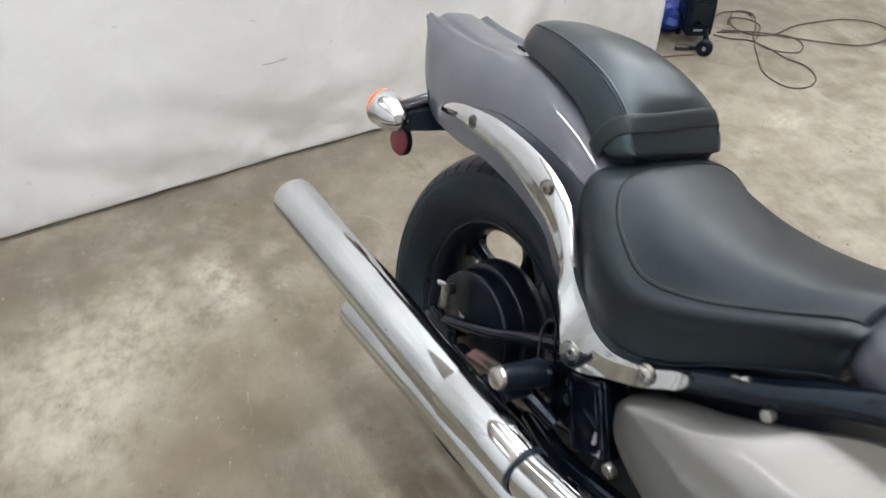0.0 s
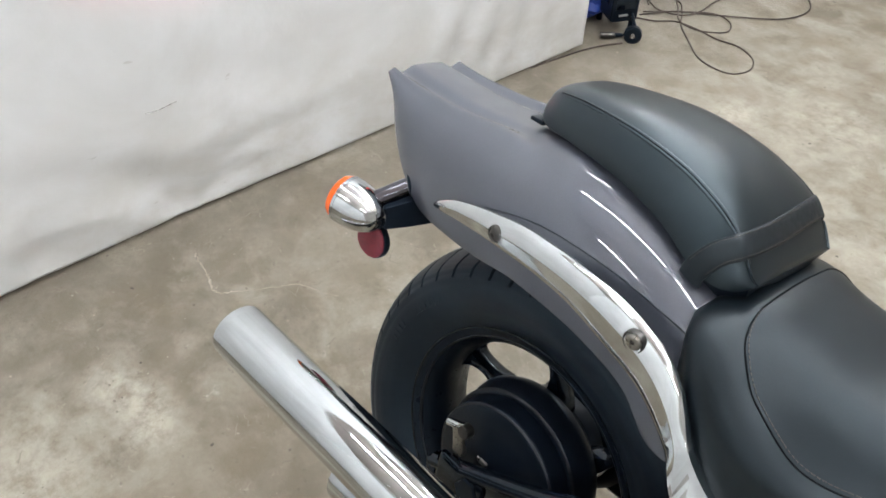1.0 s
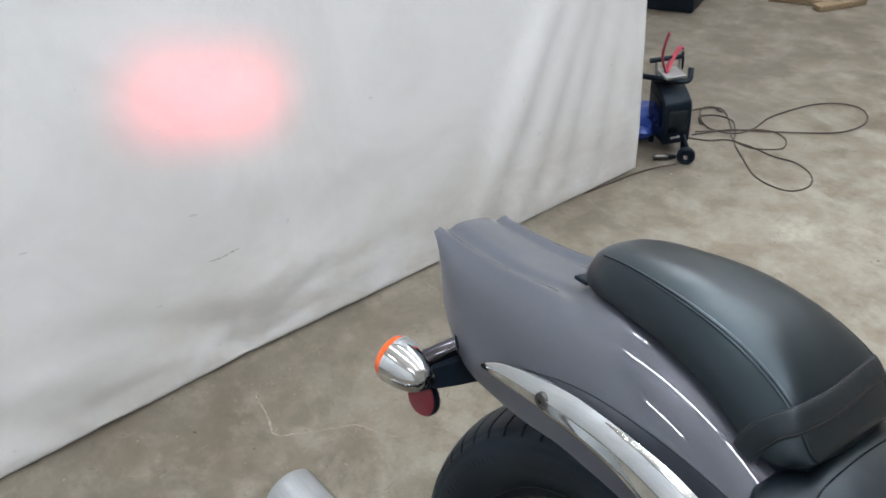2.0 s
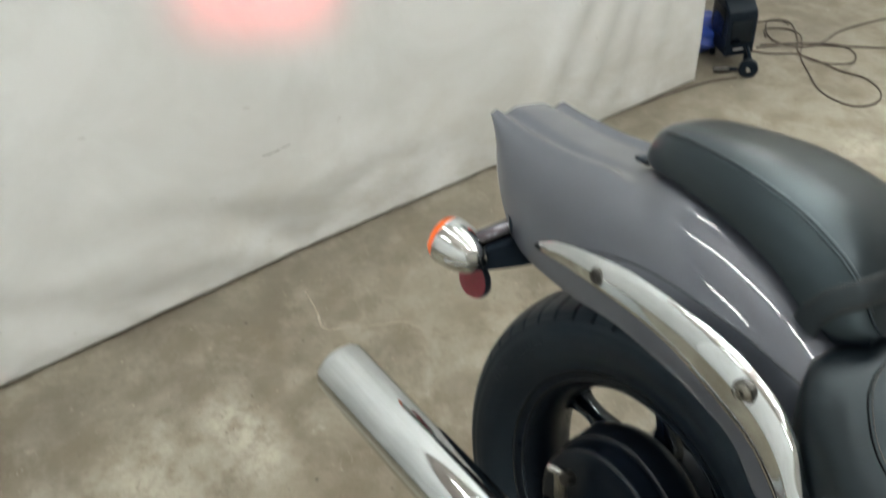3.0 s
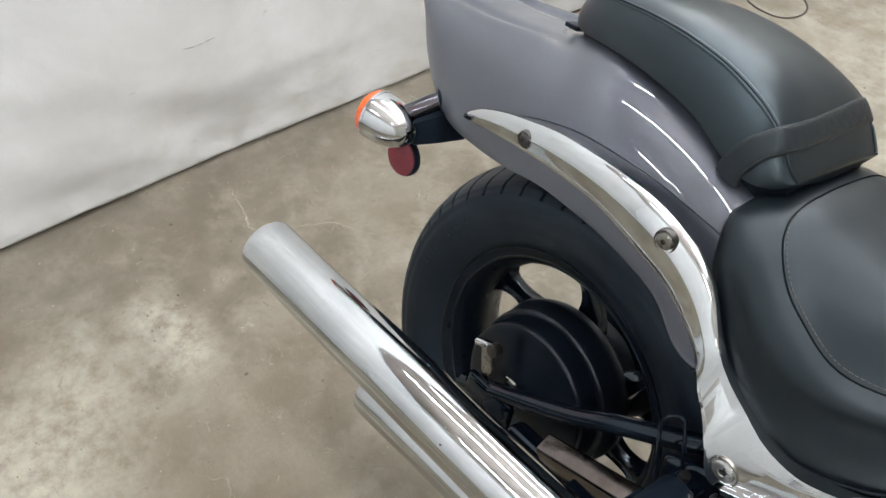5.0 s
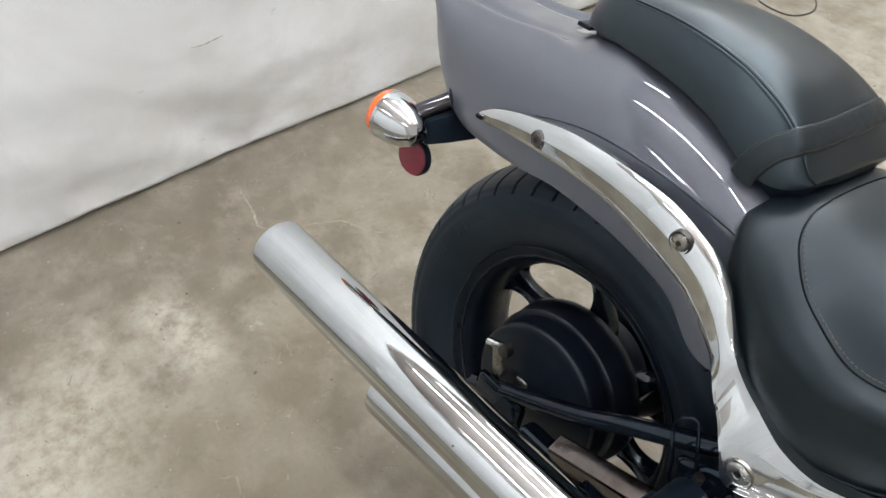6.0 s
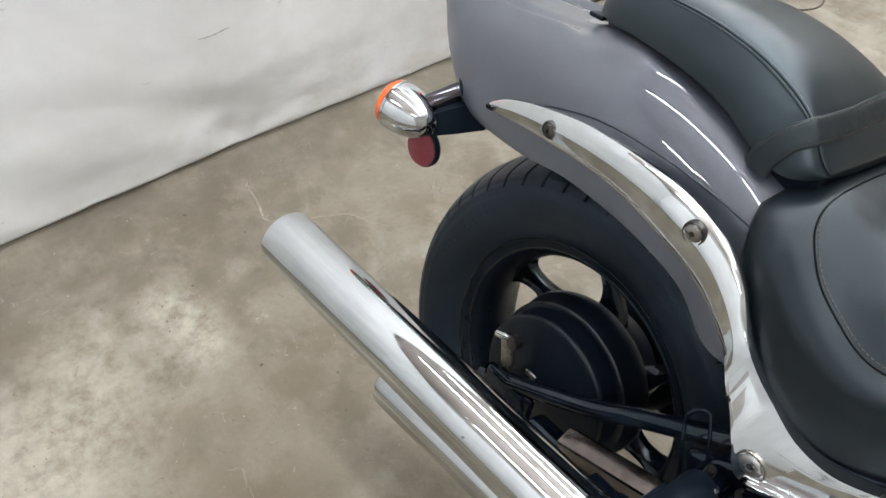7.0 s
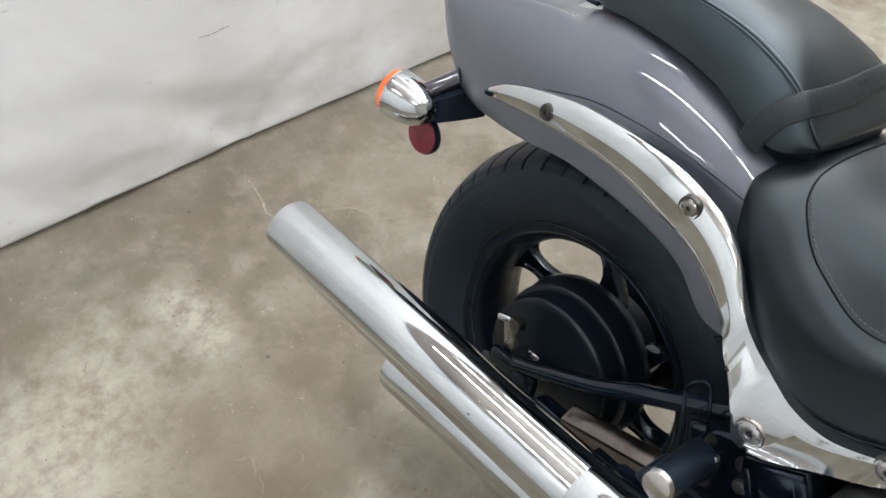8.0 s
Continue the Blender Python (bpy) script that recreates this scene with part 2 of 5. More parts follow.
# a duller black for the rim and the parts behind the wheel
DULL_BLACK = surface("dull_black", (0.0052, 0.0084, 0.0142), (0.0030, 0.0050, 0.0088), 0.34, 0.0, 16.0, level=0.14, tint=(0.75, 0.9, 1.0))
WORN_BRIGHT_EDGE = surface("worn_bright_edge", (0.040, 0.043, 0.050), (0.012, 0.013, 0.016), 0.36, 0.8, 60.0)
DARKENED_CHROME = surface("darkened_chrome", (0.115, 0.11, 0.125), (0.06, 0.06, 0.07), 0.10, 1.0, 20.0, rough_var=0.03)
GREASY = surface("greasy_metal", (0.12, 0.115, 0.11), (0.05, 0.048, 0.046), 0.34, 0.9, 30.0)
# dark brown tone paints in what the arm cover reflects
TONED_METAL = surface("reflection_toned_metal", (0.19, 0.172, 0.168), (0.085, 0.066, 0.058), 0.17, 1.0, 16.0)
BOLT_GREY = surface("weathered_bolt", (0.33, 0.32, 0.29), (0.20, 0.19, 0.17), 0.32, 1.0, 60.0)
BARE = surface("bare_metal", (0.56, 0.55, 0.54), (0.36, 0.32, 0.29), 0.26, 1.0, 9.0)
SCUFF = surface("scuff_grey", (0.46, 0.455, 0.45), (0.24, 0.235, 0.23), 0.8, 0.0, 220.0)
SILVER = surface("silver_paint", (0.295, 0.288, 0.280), (0.255, 0.250, 0.243), 0.38, 0.85, 3.0, coat=0.6, rough_var=0.02)
STITCH = surface("stitch_thread", (0.060, 0.050, 0.042), (0.035, 0.028, 0.024), 0.7, 0.0, 80.0)
STRAP = surface("black_strap", (0.0095, 0.0130, 0.0165), (0.0065, 0.0092, 0.0120), 0.42, 0.0, 40.0, 0.06, 700.0, level=0.4, tint=(0.82, 0.93, 1.0))
THREAD = surface("dark_thread", (0.0020, 0.0028, 0.0040), (0.0012, 0.0018, 0.0026), 0.7, 0.0, 60.0, level=0.12, tint=(0.75, 0.9, 1.0))
AMBER = lens_plastic("amber_lens", (0.85, 0.13, 0.015))
RED = lens_plastic("red_reflector", (0.17, 0.006, 0.020), 0.38, 0.1)
WALLPAINT = surface("wall_plaster", (0.52, 0.50, 0.47), (0.42, 0.40, 0.38), 0.8, 0.0, 1.6, 0.1, 90.0)
CEILPAINT = surface("ceiling_paint", (0.66, 0.575, 0.545), (0.56, 0.49, 0.465), 0.85, 0.0, 1.2)
WHITE_ENAMEL = surface("white_enamel", (0.78, 0.78, 0.77), (0.70, 0.70, 0.69), 0.4, 0.0, 6.0)
BLUE = surface("blue_plastic", (0.02, 0.06, 0.34), (0.012, 0.035, 0.22), 0.45, 0.0, 8.0)
RED_STRAP = surface("red_webbing", (0.50, 0.07, 0.11), (0.36, 0.04, 0.07), 0.6, 0.0, 30.0)
GREY_PLASTIC = surface("grey_plastic", (0.30, 0.30, 0.30), (0.18, 0.18, 0.18), 0.5, 0.0, 20.0)
CABLE = surface("brown_black_cable", (0.085, 0.062, 0.048), (0.040, 0.029, 0.023), 0.55, 0.0, 12.0)
CRACK = surface("crack_filler", (0.42, 0.375, 0.31), (0.24, 0.205, 0.16), 0.8, 0.0, 60.0, 0.2, 200.0)
DARKCRACK = surface("crack_dirt", (0.25, 0.222, 0.18), (0.18, 0.156, 0.124), 0.9, 0.0, 60.0)
TUBE_GLOW = lamp_glow("tube_glow", (0.94, 0.98, 1.0), 103.0)
RED_GLOW = lamp_glow("tail_glow", (1.0, 0.05, 0.06), 0.8)


# ---------------------------------------------------------------- mesh helpers
def finish(name, bm, mat, sharp=38.0):
    bmesh.ops.recalc_face_normals(bm, faces=bm.faces)
    limit = radians(sharp)
    for e in bm.edges:
        e.smooth = not (len(e.link_faces) == 2 and e.calc_face_angle(0.0) > limit)
    for f in bm.faces:
        f.smooth = True
    me = bpy.data.meshes.new(name)
    bm.to_mesh(me)
    bm.free()
    me.materials.append(mat)
    return me


def part(name, bm, mat, parent, label="", sharp=38.0):
    ob = new(name, finish(name, bm, mat, sharp))
    ob.parent = parent
    return tagged(ob, label)


def thing(name, label, category, at=None, kind="", group=""):
    ob = new(name)
    ob.empty_display_size = 0.1
    if at is not None:
        ob.matrix_basis = at
    return tagged(ob, label, category, group, kind)


def solid(name, bm, mat, label, category="", kind="", group="", sharp=38.0):
    return tagged(new(name, finish(name, bm, mat, sharp)), label, category, group, kind)


def loft(rings, closed=True, caps=True):
    bm = bmesh.new()
    grid = [[bm.verts.new(p) for p in ring] for ring in rings]
    n = len(rings[0])
    for a, b in zip(grid, grid[1:]):
        for k in range(n if closed else n - 1):
            bm.faces.new((a[k], a[(k + 1) % n], b[(k + 1) % n], b[k]))
    if caps and closed:
        bm.faces.new(grid[0])
        bm.faces.new(grid[-1])
    return bm


def smooth_line(points, steps=8, closed=False):
    """A Catmull-Rom line through the points, of any number of values each."""
    pts = [np.array(p, float) for p in points]
    n, out = len(pts), []
    last = n if closed else n - 1
    for k in range(last):
        if closed:
            a, b, c, d = (pts[(k + j) % n] for j in (-1, 0, 1, 2))
        else:
            b, c = pts[k], pts[k + 1]
            a = pts[k - 1] if k else 2 * b - c
            d = pts[k + 2] if k + 2 < n else 2 * c - b
        for s in range(steps):
            t = s / steps
            out.append(0.5 * (2 * b + (c - a) * t + (2 * a - 5 * b + 4 * c - d) * t * t + (3 * b - 3 * c + d - a) * t ** 3))
    if not closed:
        out.append(pts[-1])
    return out


def sweep(path, radius, sides=10, closed=False, flat=1.0):
    """A tube along a path; radius: one, or one for each point. flat squeezes it along its second axis."""
    path = [Vector(p[:3]) for p in path]
    n = len(path)
    radii = [radius] * n if isinstance(radius, (int, float)) else [float(r) for r in radius]
    rings, up = [], None
    for k, p in enumerate(path):
        ahead = (path[(k + 1) % n] if closed or k + 1 < n else p) - (path[k - 1] if closed or k else p)
        ahead.normalize()
        if up is None:
            up = Vector((0, 0, 1)) if abs(ahead.z) < 0.9 else Vector((0, 1, 0))
        side = ahead.cross(up).normalized()
        up = side.cross(ahead).normalized()
        rings.append([p + radii[k] * (math.cos(a) * side + flat * math.sin(a) * up) for a in (2 * math.pi * j / sides for j in range(sides))])
    if closed:
        rings.append(rings[0])
        bm = loft(rings, True, False)
        bmesh.ops.remove_doubles(bm, verts=bm.verts, dist=1e-6)
        return bm
    return loft(rings)


def lathe(profile, sides=64, centre=(0, 0, 0), closed=True):
    """Turns a profile of (radius, y) about the line along y through the centre."""
    c = Vector(centre)
    rings = []
    for j in range(sides):
        a = 2 * math.pi * j / sides
        rings.append([c + Vector((r * math.cos(a), y, r * math.sin(a))) for r, y in profile])
    bm = bmesh.new()
    grid = [[bm.verts.new(p) for p in ring] for ring in rings]
    m = len(profile)
    for j in range(sides):
        a, b = grid[j], grid[(j + 1) % sides]
        for k in range(m if closed else m - 1):
            bm.faces.new((a[k], a[(k + 1) % m], b[(k + 1) % m], b[k]))
    return bm


def rounded_box(size, at=(0, 0, 0), bevel=0.01, segments=3, turn=None):
    bm = bmesh.new()
    bmesh.ops.create_cube(bm, size=1.0)
    bmesh.ops.scale(bm, vec=size, verts=bm.verts)
    bmesh.ops.bevel(bm, geom=bm.edges[:], offset=bevel, segments=segments, affect="EDGES", profile=0.5)
    m = Matrix.Translation(at)
    if turn is not None:
        m = m @ turn
    bmesh.ops.transform(bm, matrix=m, verts=bm.verts)
    return bm


def join(bm, other):
    me = bpy.data.meshes.new("join")
    other.to_mesh(me)
    other.free()
    bm.from_mesh(me)
    bpy.data.meshes.remove(me)
    return bm


def rod(a, b, r0, r1=None, sides=20, bevel=0.0):
    a, b = Vector(a), Vector(b)
    r1 = r0 if r1 is None else r1
    if bevel:
        d = (b - a).normalized() * bevel
        return sweep([a, a + d * 0.3, a + d, b - d, b - d * 0.3, b], [r0 - bevel, r0 - bevel * 0.3, r0, r1, r1 - bevel * 0.3, r1 - bevel], sides)
    return sweep([a, b], [r0, r1], sides)


def table(rows, x):
    """Smooth interpolation in a table whose first column is x."""
    a = np.array(rows, float)
    out = []
    for k in range(1, a.shape[1]):
        i = int(np.clip(np.searchsorted(a[:, 0], x) - 1, 0, len(a) - 2))
        x0, x1 = a[i, 0], a[i + 1, 0]
        t = (x - x0) / (x1 - x0)
        m0 = (a[i + 1, k] - a[max(i - 1, 0), k]) / (x1 - a[max(i - 1, 0), 0])
        m1 = (a[min(i + 2, len(a) - 1), k] - a[i, k]) / (a[min(i + 2, len(a) - 1), 0] - x0)
        h = x1 - x0
        out.append((2 * t**3 - 3 * t**2 + 1) * a[i, k] + (t**3 - 2 * t**2 + t) * h * m0 + (-2 * t**3 + 3 * t**2) * a[i + 1, k] + (t**3 - t**2) * h * m1)
    return out


# ---------------------------------------------------------------- the room
def box_bm(lo, hi):
    bm = bmesh.new()
    bmesh.ops.create_cube(bm, size=1.0)
    lo, hi = Vector(lo), Vector(hi)
    bmesh.ops.scale(bm, vec=hi - lo, verts=bm.verts)
    bmesh.ops.translate(bm, vec=(lo + hi) / 2, verts=bm.verts)
    return bm


X0, X1, Y0, Y1, H = -4.6, 3.2, -2.6, 5.2, 3.25
solid("floor", box_bm((X0, Y0, -0.12), (X1, Y1, 0)), CONCRETE, "worn stained bare concrete garage floor", "floor", "structure")
solid("wall_north", box_bm((X0 - 0.15, Y1, 0), (X1 + 0.15, Y1 + 0.15, H)), WALLPAINT, "plain plastered wall", "wall", "structure")
solid("wall_south", box_bm((X0 - 0.15, Y0 - 0.15, 0), (X1 + 0.15, Y0, H)), WALLPAINT, "plain plastered wall", "wall", "structure")
solid("wall_west", box_bm((X0 - 0.15, Y0, 0), (X0, Y1, H)), WALLPAINT, "plain plastered wall", "wall", "structure")
solid("wall_east", box_bm((X1, Y0, 0), (X1 + 0.15, Y1, H)), WALLPAINT, "plain plastered wall", "wall", "structure")
solid("ceiling", box_bm((X0 - 0.15, Y0 - 0.15, H), (X1 + 0.15, Y1 + 0.15, H + 0.15)), CEILPAINT, "dull beige painted ceiling", "ceiling", "structure")


# ---------------------------------------------------------------- ceiling lamps
def tube_lamp(length):
    lamp = thing("ceiling_lamp", "white ceiling batten with one bare fluorescent tube", "lamp", group="ceiling lamps")
    body = join(rounded_box((length, 0.07, 0.05), (0, 0, -0.025), 0.008), rounded_box((0.03, 0.045, 0.06), (length / 2 - 0.02, 0, -0.07), 0.006))
    join(body, rounded_box((0.03, 0.045, 0.06), (-length / 2 + 0.02, 0, -0.07), 0.006))
    part("housing", body, WHITE_ENAMEL, lamp)
    part("tube", rod((-length / 2 + 0.035, 0, -0.085), (length / 2 - 0.035, 0, -0.085), 0.014, sides=16), TUBE_GLOW, lamp, "glowing white glass tube")
    for x in (-length * 0.35, length * 0.35):
        part("hanger", rod((x, 0, 0), (x, 0, 0.35), 0.004, sides=8), WHITE_ENAMEL, lamp)
    return lamp


first = tube_lamp(1.5)
first.matrix_basis = pose(-0.45, -0.30, 2.9)
# the last four are unseen, added to brighten the pad and far floor
for x, y in ((1.15, -0.30), (-0.45, 0.70), (1.15, 0.70), (-0.45, 1.70), (1.15, 1.70), (-0.45, 2.70), (-2.40, 3.60), (-2.40, 4.50), (-0.70, 4.40), (-3.70, 4.00)):
    copy_thing(first, pose(x, y, 2.9))
short_lamp = tube_lamp(0.75)
short_lamp.matrix_basis = pose(-0.58, -1.75, 2.9)
# another unseen lamp, added to light the near floor
copy_thing(first, pose(1.9, -1.75, 2.9))


# ---------------------------------------------------------------- hanging sheet
def sheet_line(y):
    """The sheet's foot, seen from above: x for a y."""
    return table([(-2.6, -1.250), (-1.2, -1.232), (-0.4, -1.218), (0.1, -1.212), (0.45, -1.195), (0.75, -1.181), (1.15, -1.160), (1.53, -1.142)], y)[0]


def hanging_sheet():
    ya, yb, top = -2.5, 1.53, 2.6
    ny, nz = 260, 90
    rings = []
    for j in range(nz + 1):
        v = j / nz
        row = []
        for k in range(ny + 1):
            y = ya + (yb - ya) * k / ny
            z = 0.016 + (top - 0.016) * v ** 1.35
            low = math.exp(-z / 0.26) * (1.0 if y < 0.5 else max(0.45, 1.0 - (y - 0.5) / 0.5))
            fold = 0.016 * noise.noise((y * 2.1, z * 0.55, 3.0)) + 0.005 * noise.noise((y * 5.0 + z * 1.3, z * 1.4, 7.0))
            crumple = low * (0.022 * noise.noise((y * 4.0 + z * 2.5, z * 7.0, 1.0)) + 0.014 * (0.5 - abs(noise.noise((y * 5.5 - z * 5.0, z * 9.0, 2.0)))))
            # a pinch in the hem, and drapes near the free edge
            pinch = -0.020 * math.exp(-((y - 0.10) / 0.06) ** 2) * math.exp(-z / 0.10)
            far, turn = math.hypot(y - 0.105, z + 0.02), math.atan2(z + 0.02, y - 0.105)
            pinch += 0.022 * math.sin(5.0 * turn + 0.6) * math.exp(-far / 0.15) * min(1.0, far / 0.05)
            far, turn = math.hypot(y + 0.33, z + 0.02), math.atan2(z + 0.02, y + 0.33)
            pinch += 0.014 * math.sin(4.0 * turn + 1.2) * math.exp(-far / 0.12) * min(1.0, far / 0.05)
            for q, a, w, s in ((0.80, 0.022, 0.065, 0.50), (0.98, 0.020, 0.055, 0.40), (1.12, 0.014, 0.045, 0.30), (1.28, 0.012, 0.050, 0.20), (1.43, 0.009, 0.040, 0.06)):
                fold += a * math.exp(-((y - q - s * z) / w) ** 2) * (0.35 + 0.65 * min(1, z / 0.3))
            crumple += math.exp(-z / 0.035) * 0.012 * noise.noise((y * 26.0, z * 12.0, 6.0)) + low * 0.006 * noise.noise((y * 13.0 + z * 6.0, z * 15.0, 8.0))
            hem = 0.006 * noise.noise((y * 9.0, 0.3, 5.0)) if j == 0 else 0.0
            still = 1 - math.exp(-max(0.0, z - 0.014) / 0.06)
            row.append((sheet_line(y) + (fold + crumple + pinch) * still, y + 0.004 * noise.noise((z * 3, y, 4)), z + hem * 0.5))
        rings.append(row)
    bm = loft(rings, False, False)
    return bm


sheet = solid("backdrop_sheet", hanging_sheet(), CLOTH, "white hanging cloth sheet with creases and a grimy hem", "sheet", sharp=180)
thick = sheet.modifiers.new("thickness", "SOLIDIFY")
thick.thickness, thick.offset = 0.004, -1

mark = sweep([(sheet_line(y) + 0.012 + 0.002 * math.sin(30 * y), y, 0.331 - 0.02 * (y - 0.049) + 0.002 * math.sin(60 * y)) for y in np.linspace(0.049, 0.130, 14)], [0.0004] + [0.0010 + 0.0005 * math.sin(4.3 * k) for k in range(12)] + [0.0004], 6)
part("scuff_mark", mark, SCUFF, sheet, "thin dark scuff")
rail = thing("sheet_rail", "thin metal rail that carries the hanging sheet", "rail")
part("pole", sweep([(sheet_line(y), y, 2.61) for y in np.linspace(-2.6, 1.6, 24)], 0.014, 10), BARE, rail)
for y in (-2.2, -0.4, 1.2):
    part("hanger", rod((sheet_line(y), y, 2.62), (sheet_line(y), y, H), 0.004, sides=8), BARE, rail)


# a second sheet, unseen, put along the near side for the chrome's white reflections
def side_sheet():
    rows = []
    for j in range(41):
        z = 0.01 + 2.59 * j / 40
        rows.append([(x, -2.50 + 0.02 * noise.noise((x * 2.3, z * 0.5, 9.0)) + 0.012 * noise.noise((x * 6.0, z, 4.0)), z) for x in np.linspace(-1.25, 2.3, 160)])
    return loft(rows, False, False)


near = solid("backdrop_sheet", side_sheet(), CLOTH, "assumed white hanging cloth sheet along the bay's side", "sheet", sharp=180)
thick = near.modifiers.new("thickness", "SOLIDIFY")
thick.thickness, thick.offset = 0.004, 1


# ---------------------------------------------------------------- the motorcycle
# Its own axes: x ahead, y to its left, z up, from the foot of the rear wheel. It leans on its stand.
LEAN_DEG = 16.06
bike = thing("motorcycle", "grey cruiser motorcycle with black seats and chrome exhausts, leaning over", "motorcycle", pose(0, 0, 0, -LEAN_DEG))
HUB = Vector((0, 0, 0.318))


def rear_wheel():
    wheel = thing("rear_wheel", "black cast rear wheel with wide tyre and drum brake", "")
    wheel.parent = bike
    # tyre: a dense turned section, with the tread grooves pressed in
    R = 0.322
    half = [(0.204, 0.052), (0.209, 0.060), (0.222, 0.069), (0.240, 0.078), (0.258, 0.083), (0.272, 0.084), (0.284, 0.081), (0.2905, 0.0785), (0.2965, 0.0755),
            (0.3025, 0.069), (0.3080, 0.060), (0.3125, 0.050), (0.3165, 0.040), (0.3195, 0.029), (0.3212, 0.016), (R, 0.0)]
    fine = []
    for a, b in zip(half, half[1:]):
        for s in range(3):
            fine.append((a[0] + (b[0] - a[0]) * s / 3, a[1] + (b[1] - a[1]) * s / 3))
    fine.append(half[-1])
    profile = [(r, -y) for r, y in fine] + [(r, y) for r, y in reversed(fine[:-1])]
    # columns bunch at each groove and lean with it, so that the grooves are clean slits
    count = 50
    steps = [0.0, 0.015, 0.120, 0.135, 0.24, 0.36, 0.50, 0.64, 0.78, 0.90]
    sides = count * len(steps)
    rings = []
    for j in range(sides):
        base, step = divmod(j, len(steps))
        turn = (base + steps[step]) / count
        ring = []
        for r, y in profile:
            lean = 0.55 * (abs(y) / 0.08) ** 1.3 + (0.5 if y > 0 else 0.0) * min(1.0, abs(y) / 0.012)
            ang = 2 * math.pi * (turn + lean / count)
            q = r
            if step in (1, 2) and 0.016 < abs(y) < 0.0795 and r > 0.288:
                q -= 0.0085
            if 0.2825 < r < 0.2895 and abs(y) > 0.077:
                y = math.copysign(abs(y) + 0.0014, y)
            ring.append(HUB + Vector((q * math.cos(ang), y, q * math.sin(ang))))
        rings.append(ring)
    bm = bmesh.new()
    grid = [[bm.verts.new(p) for p in ring] for ring in rings]
    m = len(profile)
    for j in range(sides):
        a, b = grid[j], grid[(j + 1) % sides]
        for k in range(m - 1):
            bm.faces.new((a[k], a[k + 1], b[k + 1], b[k]))
    part("tyre", bm, RUBBER, wheel, "wide black rubber tyre with slanted grooves", 30)
    # writing on the sidewall, as plain raised bars
    for base, n in ((2.36, 6), (2.75, 4), (0.35, 6)):
        for k in range(n):
            ang = base + k * 0.045
            turn = Matrix.Rotation(-ang, 4, "Y")
            bars = rounded_box((0.015, 0.0010, 0.0045), (0.262, -0.0833, 0), 0.0003, 1)
            bmesh.ops.transform(bars, matrix=Matrix.Translation(HUB) @ turn, verts=bars.verts)
            part("raised_bar", bars, RUBBER, wheel)
    # rim: flanges and well
    rim = [(0.208, -0.060), (0.2085, -0.056), (0.203, -0.0535), (0.196, -0.052), (0.190, -0.046), (0.186, -0.030), (0.186, 0.0), (0.191, 0.030), (0.198, 0.046), (0.2055, 0.0535),
           (0.2085, 0.056), (0.208, 0.060), (0.203, 0.0585), (0.195, 0.051), (0.187, 0.034), (0.179, 0.012), (0.173, -0.012), (0.178, -0.034), (0.187, -0.050), (0.199, -0.058)]
    part("rim", lathe(rim, 120, HUB), DULL_BLACK, wheel, "black cast rim")
    part("rim_lip", lathe([(0.2060, -0.0590), (0.2075, -0.0612), (0.2095, -0.0612), (0.2105, -0.0590), (0.2080, -0.0570)], 120, HUB), BLACK, wheel, "gloss black rim edge")
    part("rim_bead", lathe([(0.1905, -0.0515), (0.1915, -0.0545), (0.1930, -0.0556), (0.1950, -0.0560), (0.1965, -0.0552)], 120, HUB), BLACK, wheel, "gloss black rim bead")
    # hub and drum, stepped
    hub = [(0.02, -0.060), (0.104, -0.060), (0.113, -0.0595), (0.1165, -0.0575), (0.1175, -0.054), (0.1180, -0.036), (0.1215, -0.030), (0.1230, -0.020), (0.1195, -0.010), (0.104, -0.002), (0.090, 0.022), (0.086, 0.028), (0.084, 0.055), (0.075, 0.06), (0.02, 0.06)]
    part("hub", lathe(hub, 96, HUB), HUB_BLACK, wheel, "black brake drum hub")
    plate = [(0.012, -0.101), (0.030, -0.101), (0.036, -0.097), (0.080, -0.096), (0.099, -0.0945), (0.1045, -0.0935), (0.1075, -0.0910), (0.1085, -0.0870), (0.1090, -0.0760), (0.1105, -0.0625), (0.012, -0.0615)]
    part("brake_plate", lathe(plate, 96, HUB), HUB_BLACK, wheel, "satin black brake plate")
    # lighter worn rings also paint the highlights along the plate's edges
    part("plate_lip", lathe([(0.1140, -0.0600), (0.1162, -0.0592), (0.1178, -0.0574), (0.1160, -0.0570)], 96, HUB), WORN_BRIGHT_EDGE, wheel, "thin worn metal edge drawn brighter for its highlight")
    part("plate_lip", lathe([(0.1044, -0.0932), (0.1056, -0.0937), (0.1074, -0.0920), (0.1070, -0.0908)], 96, HUB), WORN_BRIGHT_EDGE, wheel, "thin worn metal edge drawn brighter for its highlight")
    # six spokes, each a waisted bar with a dished face
    for mid in (radians(a) for a in (35, 95, 155, 215, 275, 335)):
        rings = []
        for s in range(15):
            u = s / 14
            r = 0.086 + 0.102 * u
            wide = radians(table([(0.080, 14), (0.105, 11), (0.118, 7.6), (0.128, 5.0), (0.138, 3.7), (0.150, 3.5), (0.162, 4.5), (0.172, 6.8), (0.180, 11), (0.190, 16)], r)[0])
            deep = 0.021 - 0.005 * math.sin(math.pi * u)
            ring = []
            for a, y in ((-1, -0.45), (-0.72, -1), (-0.3, -0.82), (0.3, -0.82), (0.72, -1), (1, -0.45), (1, 0.6), (0.6, 1), (-0.6, 1), (-1, 0.6)):
                t = mid + a * wide + radians(16) * (u - 0.5)
                ring.append(HUB + Vector((r * math.cos(t), 0.013 + y * deep, r * math.sin(t))))
            rings.append(ring)
